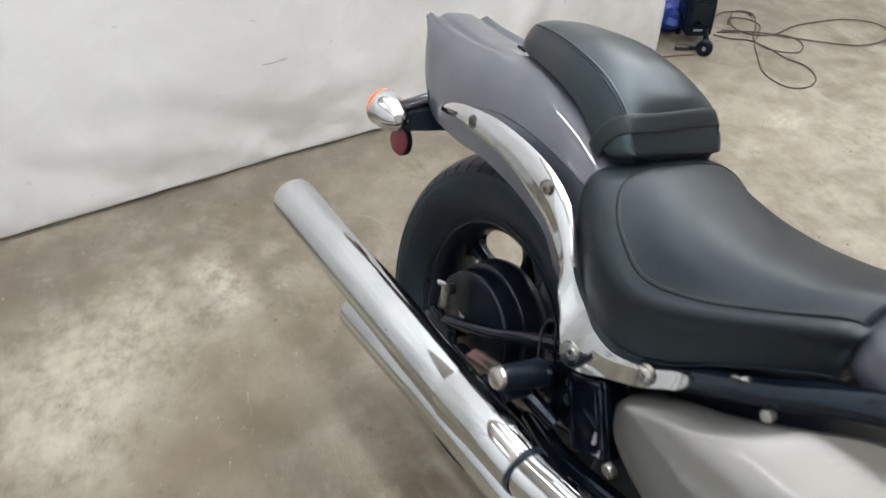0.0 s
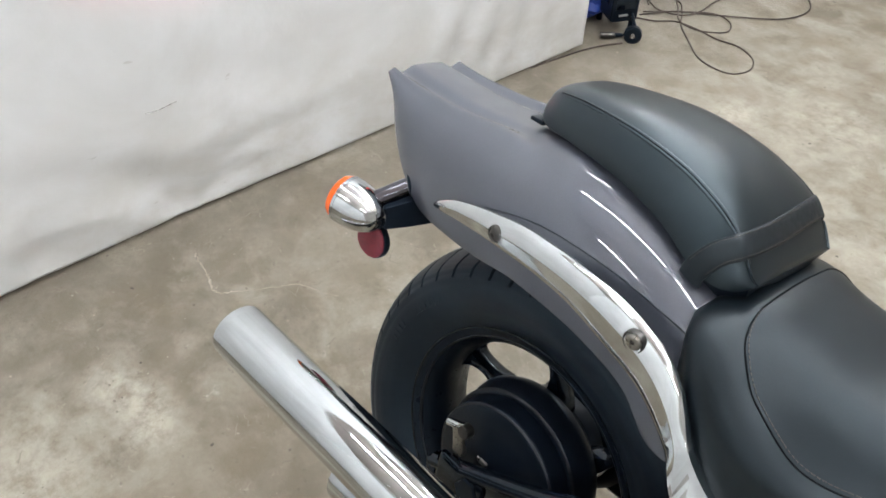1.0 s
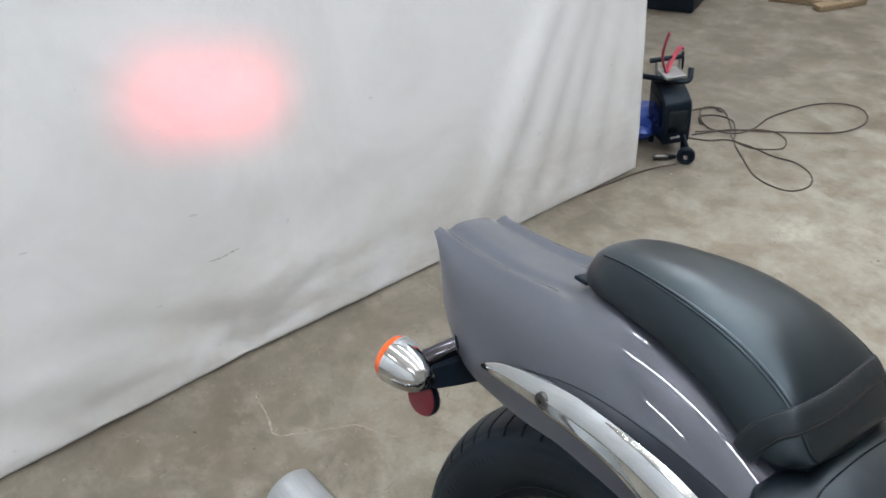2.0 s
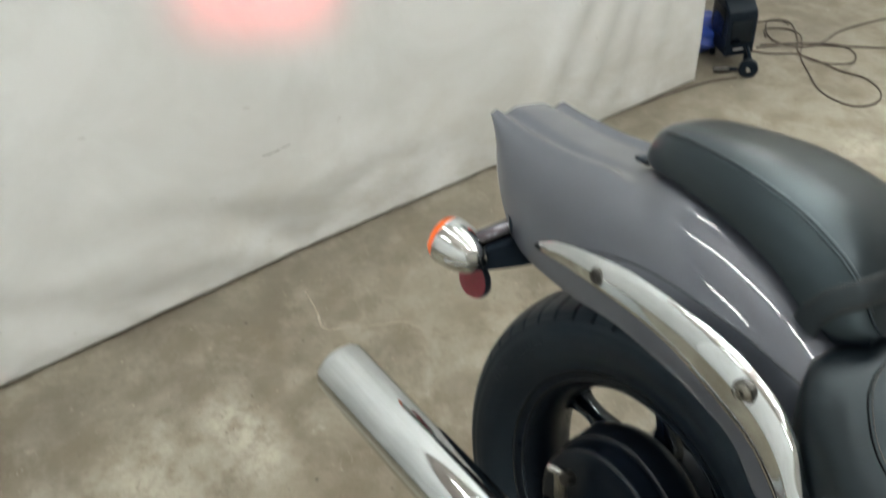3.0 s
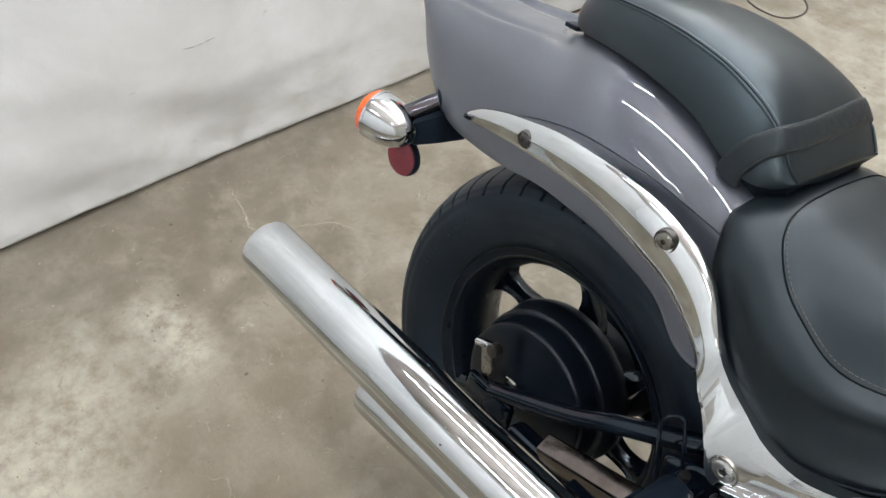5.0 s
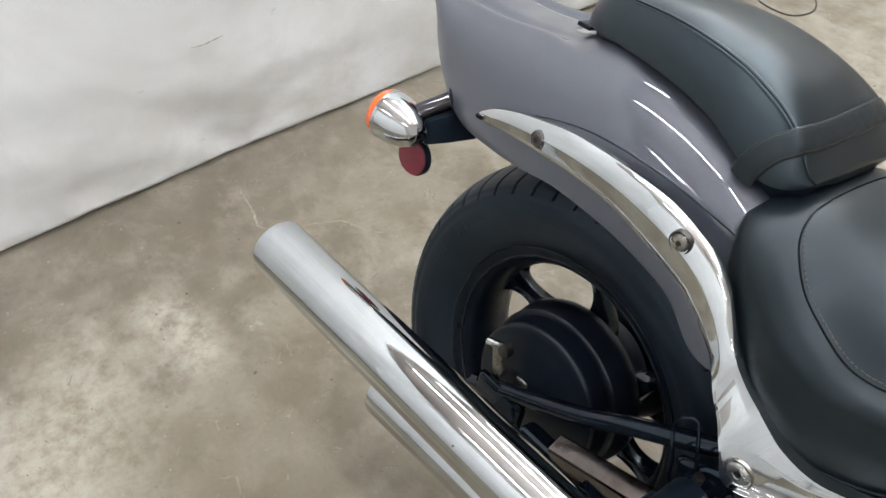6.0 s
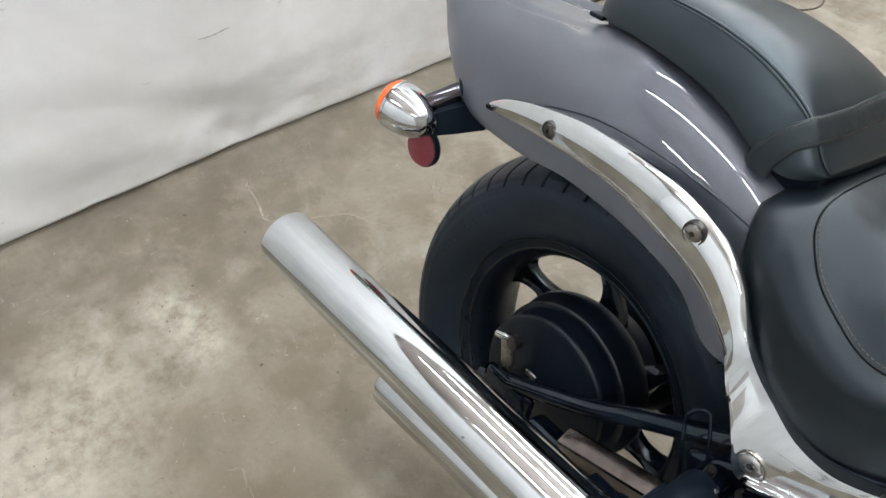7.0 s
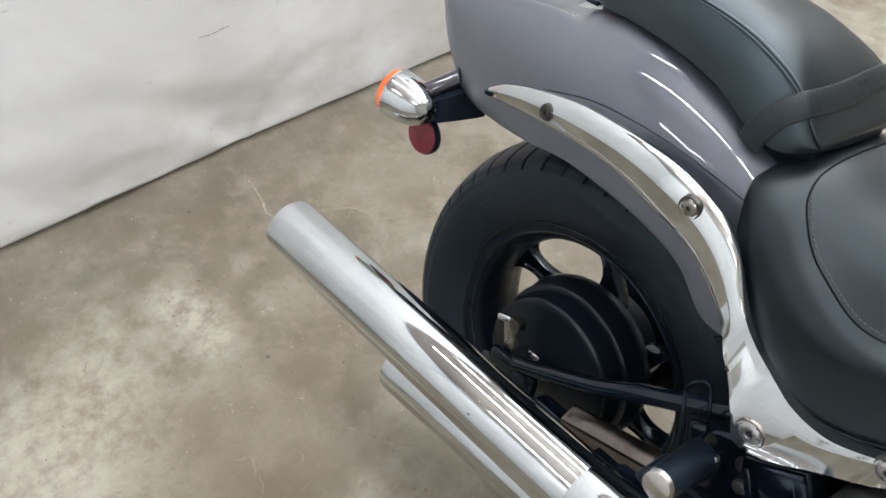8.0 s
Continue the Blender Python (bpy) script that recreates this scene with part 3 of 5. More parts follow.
        part("spoke", loft(rings), BLACK, wheel)
    axle = rod(HUB + Vector((0, -0.150, 0)), HUB + Vector((0, 0.15, 0)), 0.010)
    part("axle", axle, BLACK_MATT, wheel)
    nut = rod(HUB + Vector((0, -0.150, 0)), HUB + Vector((0, -0.132, 0)), 0.019, sides=6)
    part("axle_nut", nut, BLACK_MATT, wheel)
    return wheel


rear_wheel()

# brake lever with its clevis on the plate
lever = thing("brake_lever", "plated brake lever with clevis pin", "")
lever.parent = bike
part("arm", sweep([(-0.049, -0.124, 0.318), (-0.047, -0.126, 0.332), (-0.043, -0.128, 0.346)], [0.0058, 0.0062, 0.0066], 12, flat=0.6), BARE, lever)
part("tongue", rounded_box((0.021, 0.007, 0.046), (-0.0500, -0.128, 0.368), 0.003, turn=Matrix.Rotation(radians(-18), 4, "Y")), BOLT_GREY, lever, "dull plated lever plate")
part("eye", rod((-0.0435, -0.1240, 0.351), (-0.0437, -0.1325, 0.352), 0.0112, 0.0102, 24, 0.002), BOLT_GREY, lever, "rounded lever end")
part("boss", rod((-0.0420, -0.1200, 0.3850), (-0.0422, -0.1345, 0.3858), 0.0105, 0.0098, 24, 0.002), GREASY, lever, "round cam boss")
part("pin", rod((-0.074, -0.130, 0.379), (-0.048, -0.126, 0.387), 0.0058, sides=16, bevel=0.0015), CHROME, lever)
part("clip", rounded_box((0.020, 0.004, 0.009), (-0.012, -0.112, 0.345), 0.0015, 1), BARE, lever, "small bare clip")

# swing arm, torque rod
arm = thing("swing_arm", "black tubular swing arm with torque rod", "")
arm.parent = bike
part("torque_rod", sweep(smooth_line([(-0.075, -0.130, 0.302), (-0.04, -0.132, 0.321), (0.05, -0.132, 0.368), (0.11, -0.132, 0.402), (0.16, -0.131, 0.436), (0.25, -0.128, 0.490), (0.30, -0.12, 0.52)], 5), 0.0140, 16, flat=0.85), BLACK, arm)
part("rod_bracket", rounded_box((0.060, 0.020, 0.036), (-0.060, -0.124, 0.286), 0.006, turn=Matrix.Rotation(radians(-18), 4, "Y")), BLACK, arm)
part("rod_bolt", rod((-0.072, -0.138, 0.292), (-0.072, -0.118, 0.292), 0.008, sides=6), BLACK_MATT, arm)
part("arm_beam", rounded_box((0.30, 0.034, 0.042), (0.185, -0.145, 0.316), 0.012, 4, Matrix.Rotation(radians(-2), 4, "Y")), BLACK, arm, "black box-section beam")
part("arm_cover", rounded_box((0.200, 0.030, 0.040), (0.197, -0.158, 0.377), 0.004, 4, Matrix.Rotation(radians(-17), 4, "Y") @ Matrix.Rotation(radians(24), 4, "X")), TONED_METAL, arm, "bare metal cover, its brown reflections put into the colour")
part("drive_casing", lathe([(0.005, 0.066), (0.060, 0.066), (0.080, 0.074), (0.092, 0.090), (0.091, 0.125), (0.070, 0.150), (0.030, 0.160), (0.005, 0.160)], 48, (0.016, 0, 0.325)), DULL_BLACK, arm, "black drive casing behind the wheel")
part("arm_beam", rounded_box((0.44, 0.044, 0.094), (0.25, 0.118, 0.313), 0.014, 4, Matrix.Rotation(radians(-4), 4, "Y")), DULL_BLACK, arm, "black box-section beam")
part("axle_plate", rounded_box((0.09, 0.014, 0.058), (-0.02, -0.139, 0.312), 0.01), BLACK, arm)

# ---- rear fender
FENDER = [  # x, centre z, ridge y, ridge z, edge y, edge z
    (-0.386, 0.772, 0.066, 0.767, 0.069, 0.758), (-0.360, 0.772, 0.067, 0.765, 0.080, 0.736), (-0.330, 0.771, 0.068, 0.764, 0.095, 0.707),
    (-0.300, 0.770, 0.069, 0.765, 0.106, 0.681), (-0.260, 0.770, 0.070, 0.767, 0.115, 0.651), (-0.220, 0.773, 0.071, 0.772, 0.123, 0.637),
    (-0.160, 0.781, 0.073, 0.781, 0.130, 0.636), (-0.100, 0.793, 0.074, 0.789, 0.138, 0.642), (-0.030, 0.800, 0.078, 0.793, 0.146, 0.654),
    (0.040, 0.804, 0.080, 0.795, 0.150, 0.650), (0.100, 0.798, 0.082, 0.788, 0.152, 0.636), (0.150, 0.786, 0.083, 0.774, 0.154, 0.618),
    (0.190, 0.769, 0.084, 0.757, 0.156, 0.586), (0.225, 0.750, 0.085, 0.738, 0.157, 0.582), (0.260, 0.715, 0.088, 0.705, 0.157, 0.600)]


def fender_side(x, v):
    """The fender's right half: ridged at the tail, evenly round from the pad on."""
    round_part = max(0.0, min(1.0, (x + 0.17) / 0.15))
    round_part = round_part * round_part * (3 - 2 * round_part)
    zc, ry, rz, ey, ez = table(FENDER, x)
    turn = v * math.pi / 4
    bowl = Vector((x, -ey * math.sin(turn) ** 0.70, ez + (zc + 0.009 - 0.113 * x - ez) * max(0.0, math.cos(turn)) ** 0.98))
    p = fender_ridged(x, v).lerp(bowl, round_part)
    # below the pressed crease the flank steps in towards the wheel
    tuck = max(0.0, min(1.0, (x + 0.02) / 0.16))
    p.y += 0.013 * tuck * tuck * (3 - 2 * tuck) * math.tanh(max(0.0, crease_height(x) - p.z) / 0.028)
    return p


CREASE = [(-0.30, 0.636), (-0.165, 0.687), (-0.105, 0.708), (-0.055, 0.724), (-0.01, 0.732), (0.04, 0.7340), (0.08, 0.7320), (0.12, 0.7270), (0.15, 0.7210), (0.185, 0.711), (0.215, 0.698), (0.27, 0.665)]


def crease_height(x):
    return table(CREASE, x)[0]


def fender_ridged(x, v):
    """v from 0 at the middle to 1 at the ridge and 2 at the lower edge."""
    zc, ry, rz, ey, ez = table(FENDER, x)
    if v <= 1:
        # a shallow trough inside the ridge
        dip = -0.007 * math.exp(-((v - 0.70) / 0.16) ** 2) * max(0.0, min(1.0, (0.02 - x) / 0.25))
        crest = 0.003 * math.exp(-((v - 1.0) / 0.10) ** 2) * max(0.0, min(1.0, (0.02 - x) / 0.25))
        return Vector((x, -ry * v, zc + (rz - zc) * v * v + dip + crest))
    w = v - 1
    out = math.sin(w * math.pi / 2) ** 0.92
    belly = 0.006 * math.sin(math.pi * w)
    crest = 0.003 * math.exp(-(w / 0.10) ** 2) * max(0.0, min(1.0, (0.02 - x) / 0.25))
    return Vector((x, -(ry + (ey - ry) * out + belly), rz + (ez - rz) * (0.35 * w + 0.65 * w * w) + crest))


def rear_fender():
    xs = np.linspace(FENDER[0][0], FENDER[-1][0], 90)
    vs = np.concatenate([np.linspace(0, 1, 18)[:-1], np.linspace(1, 2, 26)])
    rings = []
    for x in xs:
        half = [fender_side(x, v) for v in vs]
        rings.append([Vector((p.x, -p.y, p.z)) for p in reversed(half[1:])] + half)
    ob = part("rear_fender", loft(rings, False, False), PAINT, bike, "grey metallic painted rear fender with flared tail", 60)
    s = ob.modifiers.new("thickness", "SOLIDIFY")
    s.thickness, s.offset = 0.005, -1
    b = ob.modifiers.new("edge", "BEVEL")
    b.width, b.segments, b.limit_method, b.angle_limit = 0.0015, 2, "ANGLE", radians(50)
    # pressed crease above the chrome strip, its shade drawn as a dark line
    line = [(x, crease_height(x)) for x in np.linspace(-0.165, 0.215, 9)]
    pts = []
    for x, z in smooth_line(line, 6):
        lo, hi = 1.0, 2.0
        for _ in range(24):
            mid = (lo + hi) / 2
            lo, hi = (mid, hi) if fender_side(x, mid).z > z else (lo, mid)
        pts.append(fender_side(x, lo) + Vector((0, -0.0002, 0)))
    part("fender_crease", sweep(pts, [0.0004] + [0.0008] * (len(pts) - 2) + [0.0005], 6), BLACK_MATT, ob, "pressed crease, its shade drawn as a dark line")
    return ob


rear_fender()

# ---- chrome strip on the fender's side: upper and lower edge, and how far out it lies
STRIP = [  # upper x, z; lower x, z; y
    (-0.1975, 0.6642, -0.1972, 0.6635, -0.1275), (-0.194, 0.667, -0.191, 0.662, -0.1290), (-0.178, 0.680, -0.168, 0.667, -0.1325), (-0.150, 0.696, -0.135, 0.674, -0.1360), (-0.100, 0.713, -0.080, 0.682, -0.1420),
    (-0.030, 0.727, -0.010, 0.687, -0.1480), (0.050, 0.732, 0.055, 0.685, -0.1530), (0.120, 0.728, 0.115, 0.672, -0.1570), (0.175, 0.710, 0.1665, 0.656, -0.1590),
    (0.212, 0.683, 0.2062, 0.6300, -0.1610), (0.240, 0.643, 0.2355, 0.6030, -0.1630), (0.266, 0.617, 0.2605, 0.5740, -0.1640), (0.298, 0.597, 0.2775, 0.5410, -0.1650),
    (0.328, 0.586, 0.2905, 0.5085, -0.1660), (0.360, 0.582, 0.322, 0.513, -0.1640), (0.390, 0.589, 0.365, 0.538, -0.1600), (0.420, 0.601, 0.413, 0.563, -0.1540),
    (0.440, 0.613, 0.441, 0.582, -0.1490), (0.450, 0.617, 0.452, 0.589, -0.1465), (0.4555, 0.616, 0.458, 0.597, -0.1450), (0.459, 0.611, 0.460, 0.605, -0.1440)]


SECTION = [(0.0, 0.0), (0.02, 0.30), (0.07, 0.44), (0.20, 0.60), (0.47, 0.78), (0.75, 0.93), (0.93, 1.0), (0.99, 1.005), (1.05, 0.99), (1.30, 0.935), (1.60, 0.87), (1.86, 0.81), (1.96, 0.62), (2.0, 0.0), (1.75, -0.27), (1.0, -0.27), (0.25, -0.27)]


def strip_point(row, v, out):
    """v from 0 at the upper edge over 1 at the crest to 2 at the lower edge; out: share of the crest's height."""
    ux, uz, lx, lz, y = row
    low = max(0.0, min(1.0, (ux - 0.225) / 0.03))
    low = low * low * (3 - 2 * low)
    wide = math.hypot(ux - lx, uz - lz)
    crest = table([(-0.3, 0.46), (0.1, 0.46), (0.220, 0.46), (0.240, 0.50), (0.252, 0.90), (0.270, 0.94), (0.288, 0.88), (0.304, 0.58), (0.318, 0.31), (0.335, 0.21), (0.352, 0.17), (0.385, 0.14), (0.420, 0.12), (0.470, 0.12)], ux)[0]
    proud = 0.0152 + 0.0038 * low
    share = v * crest if v <= 1 else crest + (v - 1) * (1 - crest)
    if 0.01 < v < 1:
        out += low * (1.0 - min(0.58, 11.0 * crest * wide) * (1 - v) - out)
    elif 1 <= v < 1.9:
        out += low * (0.83 + 0.17 * v - out)
    wide = min(1.0, wide / 0.04)
    return Vector((ux + (lx - ux) * share, y - out * proud * wide, uz + (lz - uz) * share))


def fender_strip():
    rows = smooth_line(STRIP, 14)
    rings = [[strip_point(r, v, o) for v, o in SECTION] for r in rows]
    return part("fender_strip", loft(rings), CHROME, bike, "polished chrome fender rail", 50)


strip = fender_strip()
# a black line draws the shaded gap below the strip
edge = [strip_point(r, 2.0, -0.10) + Vector((0, 0.0005, -0.0012)) for r in smooth_line(STRIP[2:14], 5)]
part("edge_line", sweep(edge, 0.0019, 8), BLACK_MATT, strip, "thin dark line for the gap under the strip")


def dish_bolt(x, y, z, r, recess, cup):
    """A socket head bolt in a dished washer, facing the bike's right."""
    at = Matrix.Translation((x, y, z)) @ Matrix.Rotation(radians(6), 4, "X")
    ring = lathe([(r * 0.80, 0.003), (r * 0.80, -0.0005), (r * 0.98, -0.0006), (r * 1.05, -0.0024), (r * 1.13, -0.0026), (r * 1.20, -0.0010), (r * 1.24, 0.004)], 32)
    bmesh.ops.transform(ring, matrix=at, verts=ring.verts)
    part("bolt_cup", ring, cup, strip, "dished washer")
    head = lathe([(0.001, 0.003), (r * 0.94, 0.003), (r * 0.94, -0.0008), (r * 0.88, -0.0022), (r * 0.70, -0.0034), (r * 0.36, -0.0041), (r * 0.30, -0.0040), (r * 0.30, -0.0022), (0.001, -0.0020)], 24)
    bmesh.ops.transform(head, matrix=at, verts=head.verts)
    bolt = part("bolt", head, recess, strip, "socket head bolt")
    pit = lathe([(0.0005, -0.0024), (r * 0.29, -0.0026), (r * 0.29, -0.0021), (0.0005, -0.0021)], 6)
    bmesh.ops.transform(pit, matrix=at, verts=pit.verts)
    part("socket", pit, GREASY, bolt, "dark hexagon socket")


for x, z, y, r, mat, cup in ((-0.0635, 0.7015, -0.1580, 0.0090, GREASY, GREASY), (0.1490, 0.7020, -0.1715, 0.0106, BOLT_GREY, GREASY), (0.3033, 0.5355, -0.1845, 0.0142, CHROME_DULL, BOLT_GREY), (0.4145, 0.5880, -0.1738, 0.0120, CHROME_DULL, BOLT_GREY)):
    dish_bolt(x, y, z, r, mat, cup)

# ---- pillion pad
PAD = [  # x, foot half-width, foot z, shoulder half-width, shoulder z, crown z
    (-0.135, 0.030, 0.811, 0.020, 0.822, 0.826), (-0.131, 0.040, 0.808, 0.030, 0.834, 0.840), (-0.122, 0.050, 0.806, 0.042, 0.842, 0.850), (-0.100, 0.060, 0.805, 0.054, 0.850, 0.860), (-0.060, 0.070, 0.807, 0.064, 0.857, 0.868),
    (0.020, 0.088, 0.807, 0.080, 0.861, 0.875), (0.090, 0.098, 0.795, 0.086, 0.853, 0.868), (0.140, 0.104, 0.773, 0.090, 0.838, 0.851), (0.170, 0.104, 0.766, 0.092, 0.822, 0.831),
    (0.190, 0.100, 0.769, 0.090, 0.801, 0.807), (0.202, 0.092, 0.775, 0.085, 0.787, 0.791), (0.207, 0.086, 0.779, 0.080, 0.782, 0.784)]


def pad_point(x, v):
    """The pad's skin, its shoulders rounded over."""
    soft = max(0.0, 1 - abs(abs(v) - 0.5) / 0.10) * 0.034
    if soft < 1e-4:
        return pad_plan(x, v)
    return sum((pad_plan(x, v + soft * s) * w for s, w in ((-1, 1), (-0.5, 2), (0, 2), (0.5, 2), (1, 1))), Vector((0, 0, 0))) / 8


def pad_plan(x, v):
    """v from -1 at the right foot over 0 at the crown to 1 at the left foot."""
    fw, fz, sw, sz, cz = table(PAD, x)
    side = -1.0 if v < 0 else 1.0
    a = abs(v)
    if a > 0.5:
        t = (a - 0.5) / 0.5
        y = sw + (fw - sw) * t + 0.005 * math.sin(math.pi * t)
        z = sz + (fz - sz) * t
    else:
        t = a / 0.5
        y = sw * t
        z = cz + (sz - cz) * t ** 3.4
    return Vector((x, side * y, z))


def pillion_pad():
    seat = thing("pillion_seat", "black vinyl pillion pad with strap", "")
    seat.parent = bike
    xs = np.concatenate([np.linspace(-0.135, -0.10, 14)[:-1], np.linspace(-0.10, 0.17, 46)[:-1], np.linspace(0.17, 0.207, 14)])
    vs = np.linspace(-1, 1, 101)
    rings = [[pad_point(x, v) for v in vs] + [Vector((x, 0.03, table(PAD, x)[1] - 0.008)), Vector((x, -0.03, table(PAD, x)[1] - 0.008))] for x in xs]
    cushion = part("cushion", loft(rings), PAD_VINYL, seat, "smooth black vinyl cushion", 70)
    for s in (-1, 1):
        # a flat double-turned seam with a dark line down its middle
        band = []
        for x in np.linspace(-0.105, 0.192, 70):
            out = Vector((0, s * 0.7, 0.7))
            band.append([pad_point(x, s * (0.5 + d)) + out * lift for d, lift in ((-0.024, -0.0005), (-0.020, 0.0009), (-0.010, 0.0012), (0.0, 0.0006), (0.014, 0.0012), (0.026, 0.0009), (0.032, -0.0005))])
        seam = part("seam", loft(band), PAD_VINYL, cushion, "flat double-turned seam", 60)
        part("thread", sweep([ring[3] + Vector((0, s * 0.0002, 0.0002)) for ring in band], 0.0008, 6), THREAD, seam, "dark thread line")
        edge = [pad_point(0.186 + 0.0205 * t, s * (0.5 + 0.05 * t)) + Vector((0.001, s * 0.0008, 0)) for t in np.linspace(0, 1, 12)]
        part("seam", sweep(edge, 0.0016, 6), PAD_VINYL, cushion)
    base = [[Vector((x, y, z)) for y, z in ((-w + 0.010, f + 0.002), (w - 0.010, f + 0.002), (w - 0.022, f - 0.030), (-w + 0.022, f - 0.030))] for x, w, f in
            ((x, table(PAD, x)[0], table(PAD, x)[1]) for x in np.linspace(-0.12, 0.20, 24))]
    part("base", loft(base), BLACK_MATT, seat, "black plastic base")
    part("mount_tab", rounded_box((0.022, 0.022, 0.006), (-0.138, -0.030, 0.797), 0.002), BLACK_MATT, seat, "small black mounting tab")
    # strap across the front, lying on the cushion
    run = [(-1.09, 0.149), (-1.0, 0.150), (-0.75, 0.163), (-0.5, 0.1785), (-0.25, 0.1825), (0.0, 0.1812), (0.25, 0.1785), (0.5, 0.174), (0.75, 0.162), (1.0, 0.150), (1.09, 0.149)]
    inside = Vector((0.05, 0, 0.76))
    rings = []
    for v in np.linspace(-1.09, 1.09, 88):
        mid = table(run, v)[0]
        steep = (pad_point(mid + 0.004, v) - pad_point(mid - 0.004, v)).length / 0.008
        half = 0.0135 / steep
        ring = []
        for u, lift in ((-1.0, 0.0003), (-1.0, 0.0026), (-0.94, 0.0033), (-0.4, 0.0036), (0.4, 0.0036), (0.94, 0.0033), (1.0, 0.0026), (1.0, 0.0003)):
            x = mid + u * half
            p = pad_point(x, v)
            n = (pad_point(x + 0.002, v) - p).cross(pad_point(x, v + 0.02) - p).normalized()
            ring.append(p + (n if n.dot(p - inside) > 0 else -n) * lift)
        rings.append(ring)
    strap = part("strap", loft(rings), STRAP, seat, "flat black vinyl strap", 50)
    for a, b in ((2, 3), (5, 4)):
        thread = bmesh.new()
        edge = [ring[a] * 0.75 + ring[b] * 0.25 for ring in rings[6:-6]]
        for p, q in zip(edge, edge[1:]):
            join(thread, rod(p, p + (q - p) * 0.62, 0.00045, sides=5))
        part("stitching", thread, STITCH, strap, "fine brown stitching")
    return seat


pillion_pad()

# ---- rider's seat
SEAT = [  # x, foot y z, side y z, seam y z, top y z, crown z
    (0.172, 0.098, 0.712, 0.112, 0.728, 0.098, 0.740, 0.05, 0.747, 0.749), (0.180, 0.120, 0.688, 0.132, 0.712, 0.114, 0.747, 0.06, 0.757, 0.759),
    (0.200, 0.141, 0.642, 0.150, 0.688, 0.127, 0.748, 0.07, 0.763, 0.766), (0.230, 0.152, 0.620, 0.158, 0.668, 0.135, 0.739, 0.075, 0.764, 0.768), (0.275, 0.162, 0.594, 0.167, 0.641, 0.143, 0.708, 0.09, 0.750, 0.760),
    (0.335, 0.163, 0.578, 0.168, 0.633, 0.151, 0.683, 0.10, 0.739, 0.751), (0.405, 0.151, 0.594, 0.160, 0.649, 0.144, 0.697, 0.095, 0.744, 0.754),
    (0.480, 0.129, 0.647, 0.139, 0.690, 0.124, 0.730, 0.080, 0.762, 0.769), (0.560, 0.112, 0.700, 0.116, 0.738, 0.100, 0.772, 0.060, 0.792, 0.797),
    (0.585, 0.105, 0.712, 0.108, 0.748, 0.094, 0.779, 0.055, 0.797, 0.802)]


def seat_section(x):
    fy, fz, dy, dz, sy, sz, ty, tz, cz = table(SEAT, x)
    full = max(0.0, min(1.0, (x - 0.34) / 0.08))
    py, pz = sy + (dy - sy) * (0.80 + 0.12 * full) + 0.004 + 0.003 * full, sz + (dz - sz) * (0.44 - 0.14 * full)
    return smooth_line([(fy, fz), (dy, dz), (py, pz), (sy, sz), (ty, tz), (0, cz), (-ty, tz), (-sy, sz), (-py, pz), (-dy, dz), (-fy, fz)], 8)


def rider_seat():
    seat = thing("rider_seat", "black vinyl saddle with stitched seams", "")
    seat.parent = bike
    xs = np.concatenate([np.linspace(0.171, 0.23, 18)[:-1], np.linspace(0.23, 0.585, 60)])
    rings = []
    for x in xs:
        sec = seat_section(x)
        rings.append([Vector((x, y, z)) for y, z in sec])
        foot = sec[-1][1]
        rings[-1] += [Vector((x, -0.09, foot - 0.006)), Vector((x, 0.09, foot - 0.006))]
    cushion = part("cushion", loft(rings), SEAT_VINYL, seat, "black vinyl cushion, dished and rounded", 70)
    # seam: along both shoulders and across the back
    def on_seat(x, k):
        sec = seat_section(x)
        i = int(min(len(sec) - 2, max(0, math.floor(k))))
        p = np.array(sec[i]) + (np.array(sec[i + 1]) - np.array(sec[i])) * (k - i)
        return Vector((x, p[0], p[1] + 0.0003))
    half = [(0.580, 56.3), (0.50, 56.5), (0.412, 56.6), (0.351, 56.6), (0.309, 56.6), (0.265, 56.5), (0.239, 55), (0.227, 53), (0.221, 50), (0.220, 45), (0.219, 40)]
    run = half + [(x, 80 - k) for x, k in reversed(half[:-1])]
    pts = [on_seat(x, k) for x, k in smooth_line(run, 10)]
    part("seam", sweep(pts, 0.0010, 6), THREAD, cushion, "dark stitched seam")
    # a row of stitches beside the seam
    thread = bmesh.new()
    row = [on_seat(x, k - 0.75 if k > 40 else k + 0.75) + Vector((0, 0, 0.0004)) for x, k in smooth_line(run, 40)]
    walked, dash = 0.0, None
    for p, q in zip(row, row[1:]):
        walked += (q - p).length
        if walked > 0.0022 and dash is None:
            dash = p
        if walked > 0.0050 and dash is not None:
            join(thread, rod(dash, q, 0.00045, sides=5))
            walked, dash = 0.0, None
    part("stitching", thread, STITCH, cushion, "fine brown stitching")
    # piping round the foot
    for s in (0, -1):
        line = [Vector((x, seat_section(x)[s][0], seat_section(x)[s][1])) for x in np.linspace(0.190, 0.58, 50)]
        part("edging", sweep(line, 0.0018, 8), BLACK_MATT, seat, "black rubber edging")
    return seat


rider_seat()

# ---- tank, only its rear end by the seat
tank = thing("fuel_tank", "grey metallic fuel tank", "")
tank.parent = bike
rings = []
